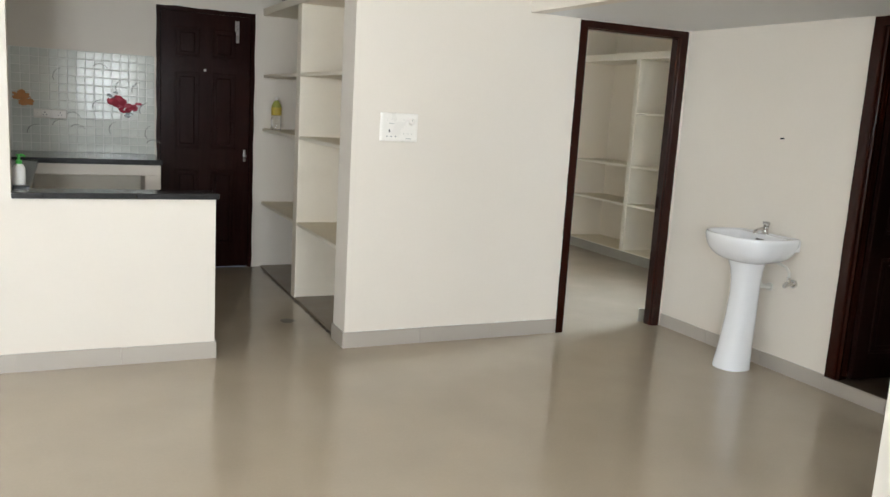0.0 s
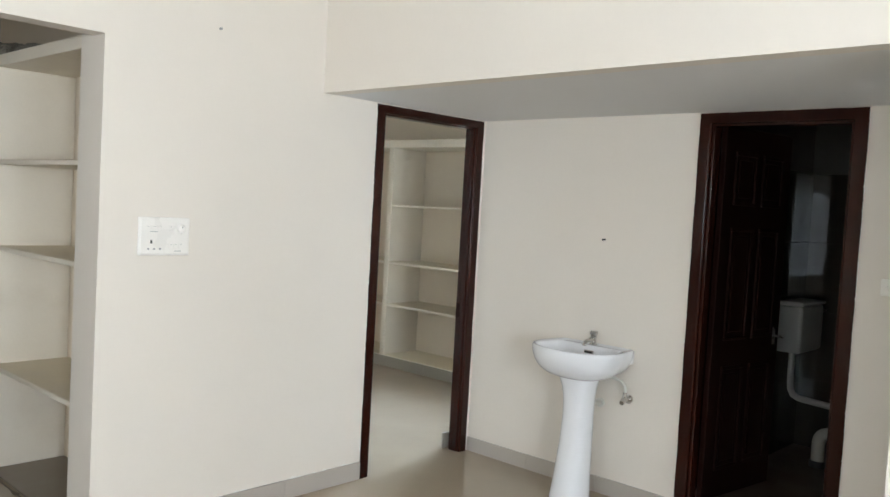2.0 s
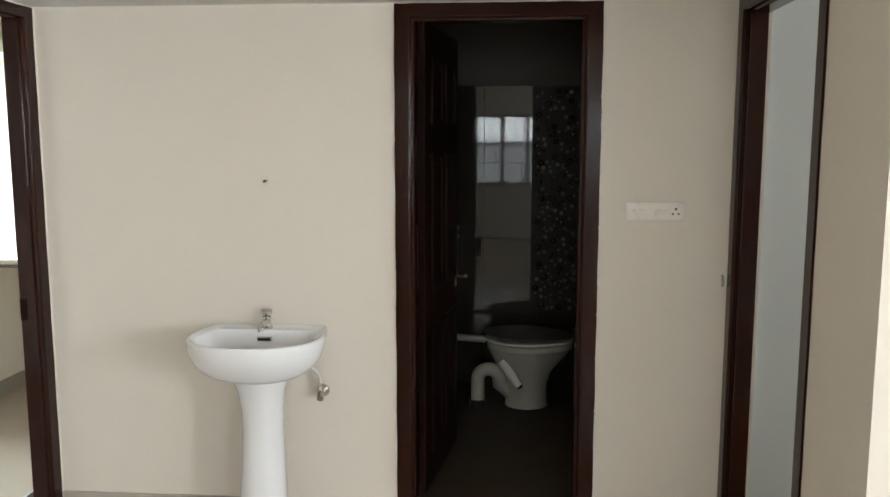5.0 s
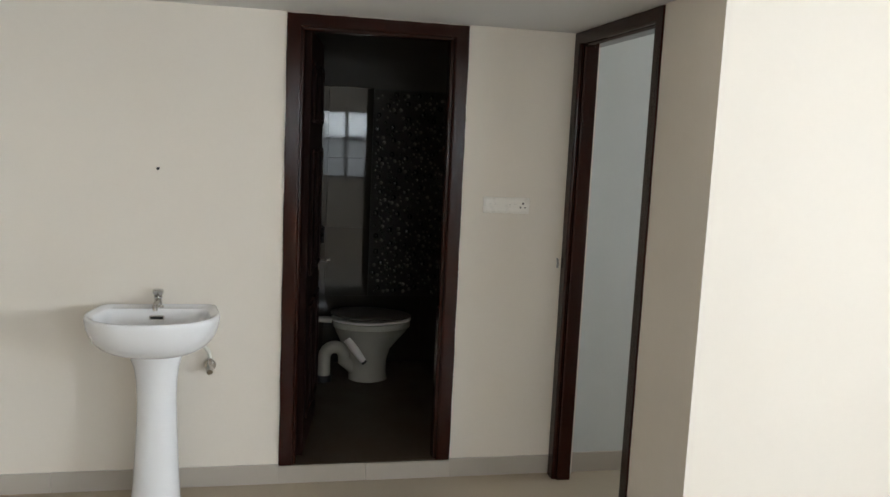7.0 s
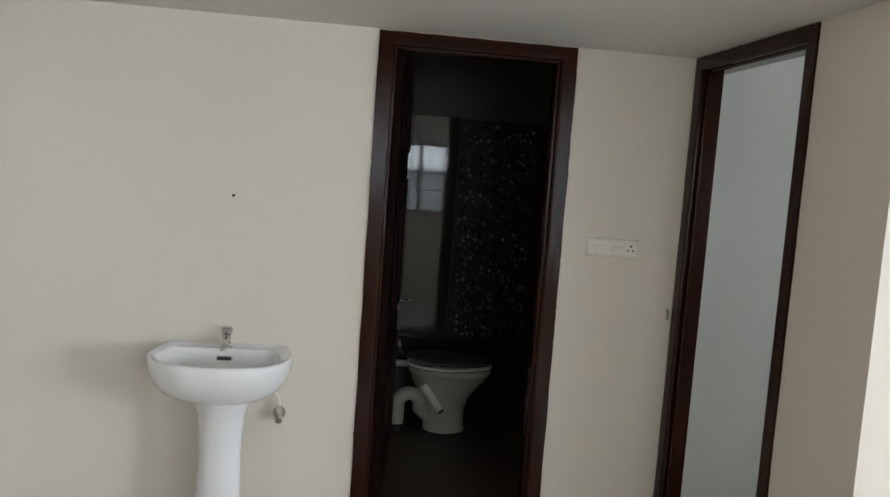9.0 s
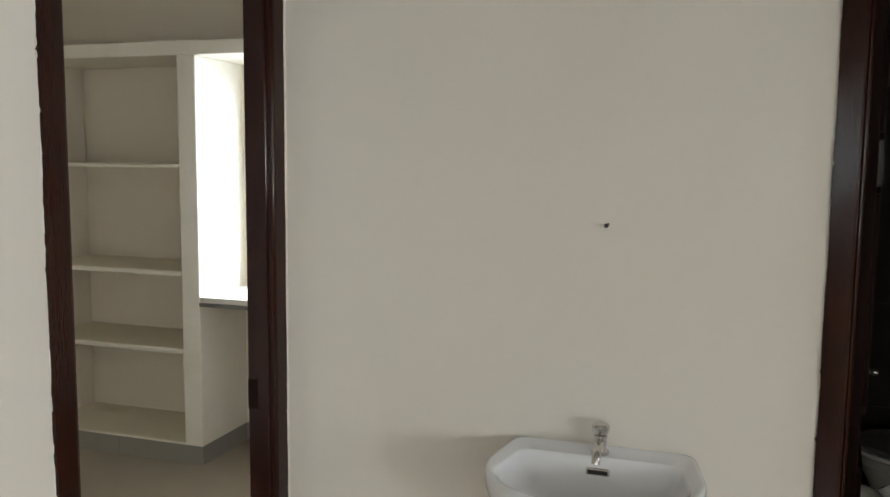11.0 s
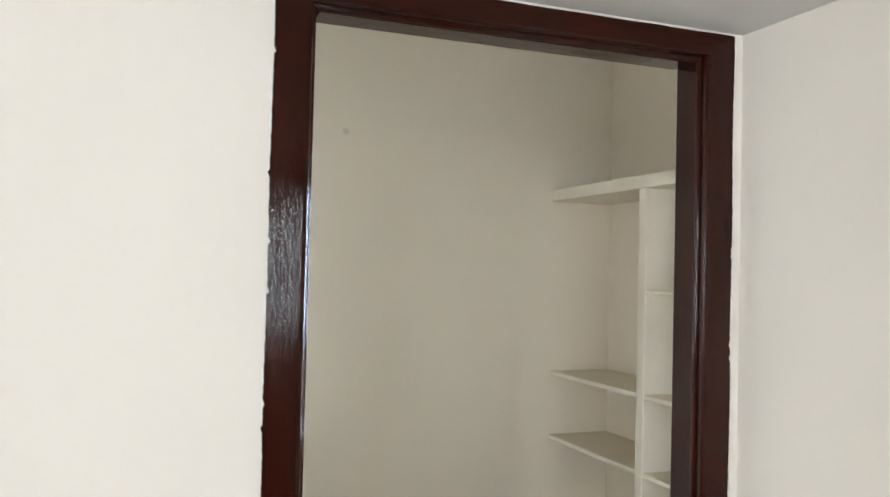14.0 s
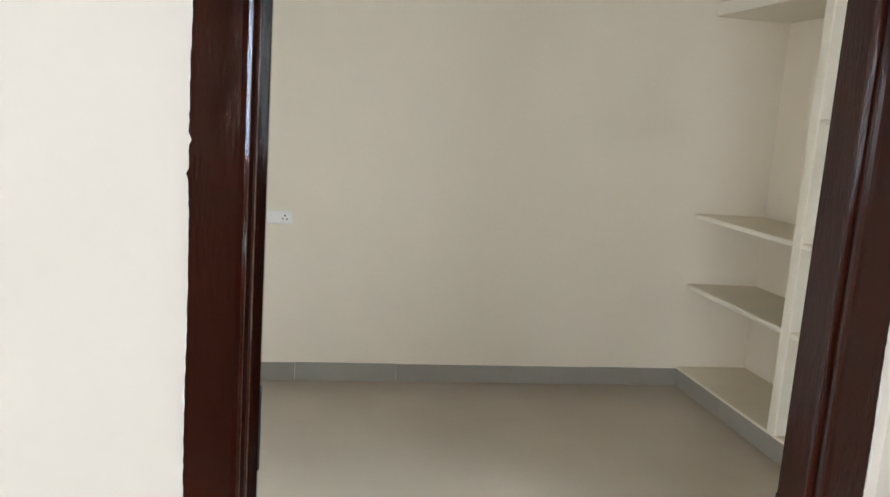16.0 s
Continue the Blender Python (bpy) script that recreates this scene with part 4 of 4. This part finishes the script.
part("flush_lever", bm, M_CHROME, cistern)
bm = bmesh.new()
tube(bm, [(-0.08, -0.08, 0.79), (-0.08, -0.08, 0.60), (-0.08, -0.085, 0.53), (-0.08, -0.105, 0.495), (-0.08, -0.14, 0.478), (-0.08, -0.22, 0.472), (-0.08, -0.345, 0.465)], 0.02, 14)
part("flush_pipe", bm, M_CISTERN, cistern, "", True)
valve = thing("bib_tap", "small black bib tap on the tiled toilet wall", "tap", at=(1.741, -1.74, 0.965))
bm = bmesh.new()
tube(bm, [(0, 0, 0), (-0.01, 0, 0)], 0.028, 14)
tube(bm, [(0, 0, 0), (-0.07, 0, 0), (-0.10, 0, -0.015), (-0.105, 0, -0.05)], [0.013, 0.013, 0.012, 0.012], 12)
tube(bm, [(-0.06, 0, 0), (-0.06, 0, 0.035), (-0.06, 0, 0.05)], [0.012, 0.012, 0.02], 12)
part("body", bm, M_BLACK, valve, "", True)


# ---- skirting tiles ----
def skirting(label, runs, mat=None):
    """Runs of (axis, place, from, to, direction the face looks): tiles of 0.6 m with thin open joints."""
    base = thing("baseboard", label, "skirting", kind="structure")
    r = random.Random(len(runs) * 7 + int(abs(runs[0][2]) * 100))
    for axis, p, a, b, s, *hh in runs:
        h = hh[0] if hh else 0.1
        n = max(1, math.ceil((b - a) / 0.6 - 0.05))
        for i in range(n):
            u0, u1 = a + (b - a) * i / n + (0.0008 if i else 0), a + (b - a) * (i + 1) / n - (0.0008 if i < n - 1 else 0)
            t = 0.011 + r.uniform(-0.0012, 0.0012)
            d0, d1 = (p, p + s * t) if s > 0 else (p + s * t, p)
            top = h + r.uniform(-0.0015, 0.0015)
            bm = box_bm(u0, u1, d0, d1, 0, top, 0.0012, 1) if axis == "y" else box_bm(d0, d1, u0, u1, 0, top, 0.0012, 1)
            part("skirting_tile", bm, mat or M_SKIRT, base)
    return base


skirting("grey-beige skirting tiles along the hall walls", [("y", 0, HALL_W, -4.28, -1), ("y", 0, -4.28, -3.252, -1), ("x", -3.262, 0.0, 0.115, 1), ("y", 0, -2.489, -0.936, -1), ("x", -2.478, 0.0, 0.232, -1),
                                                    ("x", 0, -1.466, 0, -1, 0.092), ("x", 0, -2.28, -1.466, -1, 0.084), ("x", 0, SOUTH, -2.28, -1, 0.092), ("y", SOUTH, LOFT_X, -0.902, 1), ("x", LOFT_X, HALL_S, SOUTH, -1)])
skirting("grey skirting tiles along the bedroom walls, darker than in the hall", [("y", BED_N, -1.93, SHELF_X, -1), ("x", SHELF_X + 0.012, 1.27, BED_N, -1, 0.1), ("y", 1.282, SHELF_X + 0.001, BED_E, -1, 0.1), ("x", BED_E, 0.115, 1.27, -1), ("x", -1.93, 0.115, BED_N, 1), ("y", 0.115, -0.118, SHELF_X, 1)], M_SKIRT_DARK)
skirting("grey skirting tiles in the store room", [("x", 0, STORE_S, SOUTH - 0.115, -1), ("x", LOFT_X + 0.115, STORE_S, SOUTH - 0.115, 1)])

# ragged filler along the skirting tops and door frames
rnd = random.Random(23)


def filler(name, label, runs):
    bm = bmesh.new()
    for (p0, p1, out, h) in runs:
        p0, p1, out = Vector(p0), Vector(p1), Vector(out)
        d = (p1 - p0).normalized()
        up = out.cross(d).normalized()
        L, k = (p1 - p0).length, 0.0
        while k < L - 0.02:
            w = rnd.uniform(0.015, 0.07)
            if rnd.random() < 0.5:
                a, b = p0 + d * k, p0 + d * min(L, k + w)
                t, e = rnd.uniform(0.002, h), rnd.uniform(0.001, 0.003)
                ring = [a, a + d * w * 0.3 + up * t, b - d * w * 0.3 + up * t * 0.8, b]
                add_rings(bm, [ring, [v + out * e for v in ring]])
            k += w
    return solid(name, bm, M_EDGE, label, "plaster edge", "stuff")


filler("plaster_edge", "ragged white filler along skirting and frames",
       [((-2.478, -0.002, 0.1), (-0.936, -0.002, 0.1), (0, -0.011, 0), 0.012), ((-0.934, 0.0005, 0.05), (-0.934, 0.0005, 2.12), (0, -1, 0), 0.005),
        ((-0.02, 0.0005, 2.12), (-0.02, 0.0005, 0.1), (0, -1, 0), 0.005), ((-0.93, 0.0005, 2.131), (-0.03, 0.0005, 2.131), (0, -1, 0), 0.006),
        ((0.0005, -1.467, 0.1), (0.0005, -1.467, 2.1), (-1, 0, 0), 0.004), ((0.0005, -2.279, 2.1), (0.0005, -2.279, 0.1), (-1, 0, 0), 0.004)])


# ---- small things ----
bm = bmesh.new()
tube(bm, [(0.002, -0.94, 1.443), (-0.022, -0.94, 1.441)], 0.0045, 8)
tube(bm, [(-0.022, -0.94, 1.441), (-0.025, -0.935, 1.441)], 0.0055, 10)
solid("nail", bm, M_BLACK, "rusty nail in the wall above the basin", "nail")
bm = bmesh.new()
tube(bm, [(-1.937, 0.002, 2.348), (-1.937, -0.012, 2.348)], 0.006, 8)
solid("nail", bm, M_GREY, "grey screw plug high in the hall wall", "nail")
bm = bmesh.new()
tube(bm, [(0.001, -2.765, 1.075), (-0.006, -2.765, 1.075), (-0.014, -2.765, 1.055), (-0.01, -2.765, 1.035)], 0.005, 8)
solid("wall_hook", bm, M_GREY, "small worn wall hook beside the doorway", "hook")

bm = bmesh.new()
tube(bm, [(LOFT_X + 0.002, -2.795, 2.15), (LOFT_X - 0.012, -2.795, 2.15), (LOFT_X - 0.014, -2.803, 2.147), (LOFT_X - 0.013, -2.818, 2.15)], 0.0018, 8)
solid("nail", bm, M_GREY, "bent thin nail at the loft corner", "nail")

soap = thing("soap_bottle", "white pump bottle with a bright green top", "bottle", at=(-4.252, 0.262, 0.971))
bm = bmesh.new()
add_rings(bm, [oval(0.03, 0.021, z, 0, 20) for z in (0,)] + [oval(0.032, 0.023, 0.006, 0, 20), oval(0.032, 0.023, 0.085, 0, 20), oval(0.022, 0.018, 0.102, 0, 20), oval(0.013, 0.013, 0.108, 0, 20)])
part("body", bm, M_PLASTIC, soap, "", True)
bm = bmesh.new()
lathe(bm, [(0.016, 0.108), (0.016, 0.126), (0.008, 0.13), (0.007, 0.15), (0.014, 0.151), (0.014, 0.158)], 16)
tube(bm, [(0, 0, 0.155), (0.02, -0.015, 0.155), (0.03, -0.022, 0.149)], 0.006, 8)
part("pump", bm, M_GREEN, soap, "bright green pump top", True)
bm = bmesh.new()
add_box(bm, -0.018, 0.02, -0.0255, -0.0235, 0.02, 0.07, 0.0008)
part("label", bm, M_LEAF, soap, "faded green paper label")

oil = thing("plastic_bottle", "clear plastic bottle with a yellow and green label", "bottle", at=(-2.39, 2.3, 1.236))
bm = bmesh.new()
lathe(bm, [(0.036, 0.0), (0.042, 0.006), (0.042, 0.10), (0.039, 0.11), (0.042, 0.12), (0.042, 0.19), (0.034, 0.215), (0.018, 0.245), (0.014, 0.25), (0.014, 0.262)], 24)
part("body", bm, M_BOTTLE, oil, "", True)
bm = bmesh.new()
lathe(bm, [(0.0425, 0.125), (0.0432, 0.126), (0.0432, 0.19), (0.0425, 0.191)], 24)
part("label", bm, M_YELLOW, oil, "yellow wrap label", True)
bm = bmesh.new()
lathe(bm, [(0.043, 0.19), (0.0365, 0.214), (0.02, 0.244)], 24)
part("shoulder_wrap", bm, M_LEAF, oil, "olive green shoulder wrap", True)
bm = bmesh.new()
lathe(bm, [(0.016, 0.25), (0.016, 0.274), (0.014, 0.276)], 18)
part("cap", bm, M_PLASTIC, oil, "", True)
bm = bmesh.new()
add_box(bm, -0.042, -0.03, -0.026, 0.02, 0.03, 0.085, 0.003)
part("label", bm, M_PLASTIC, oil, "white paper label")


def bundle(name, cx, cy, z, rx, ry, rz, seed):
    """A crumpled heap of cloth: a squashed ball with deep folds."""
    bm = bmesh.new()
    bmesh.ops.create_icosphere(bm, subdivisions=5, radius=1.0)
    for v in bm.verts:
        n = v.co.normalized()
        f = 1 + 0.34 * noise.noise(n * 2.1 + Vector((seed, 0, 0))) + 0.22 * abs(noise.noise(n * 5 + Vector((0, seed, 0)))) - 0.12 * abs(noise.noise(n * 11 + Vector((0, 0, seed))))
        v.co = Vector((cx + n.x * rx * f, cy + n.y * ry * f, z + rz * max(0.0, 0.62 + n.z * f)))
    return solid(name, bm, M_CLOTH, "crumpled grey-brown cloth bundle on top of the shelf", "cloth", smooth=True)


bundle("crumpled_cloth", -2.28, 1.88, 2.252, 0.14, 0.3, 0.085, 2.0)
bundle("crumpled_cloth", -2.25, 1.2, 2.252, 0.13, 0.3, 0.045, 5.0)

bm = bmesh.new()
ring = [(0.022 * (0.7 + 0.5 * rnd.random()) * math.cos(2 * math.pi * i / 14), 0.02 * (0.7 + 0.5 * rnd.random()) * math.sin(2 * math.pi * i / 14)) for i in range(14)]
add_rings(bm, [[Vector((0.005 + a, BED_N - d, 2.458 + b)) for a, b in ring] for d in (0.0, 0.0008)])
solid("wall_smudge", bm, M_SMUDGE, "faint grey smudge high on the bedroom wall", "stain")
blot("floor_stain", -2.655, 0.70, 0.0004, 0.05, 0.05, M_DIRT, "dark dried stain on the kitchen floor", "stain", 3)

holder = thing("lamp_holder", "dark brown bare lamp holder above the kitchen door", "lamp holder", at=(-2.975, KIT_N, 2.53))
bm = bmesh.new()
tube(bm, [(0, 0, 0), (0, -0.012, 0), (0, -0.022, 0)], [0.042, 0.042, 0.03], 20)
part("base", bm, M_WOOD_DARK, holder, "", True)
bm = bmesh.new()
tube(bm, [(0, -0.02, 0), (0, -0.05, -0.02), (0, -0.075, -0.045), (0, -0.085, -0.055)], [0.018, 0.021, 0.021, 0.017], 16)
part("socket", bm, M_BLACK, holder, "black bakelite lamp socket", True)
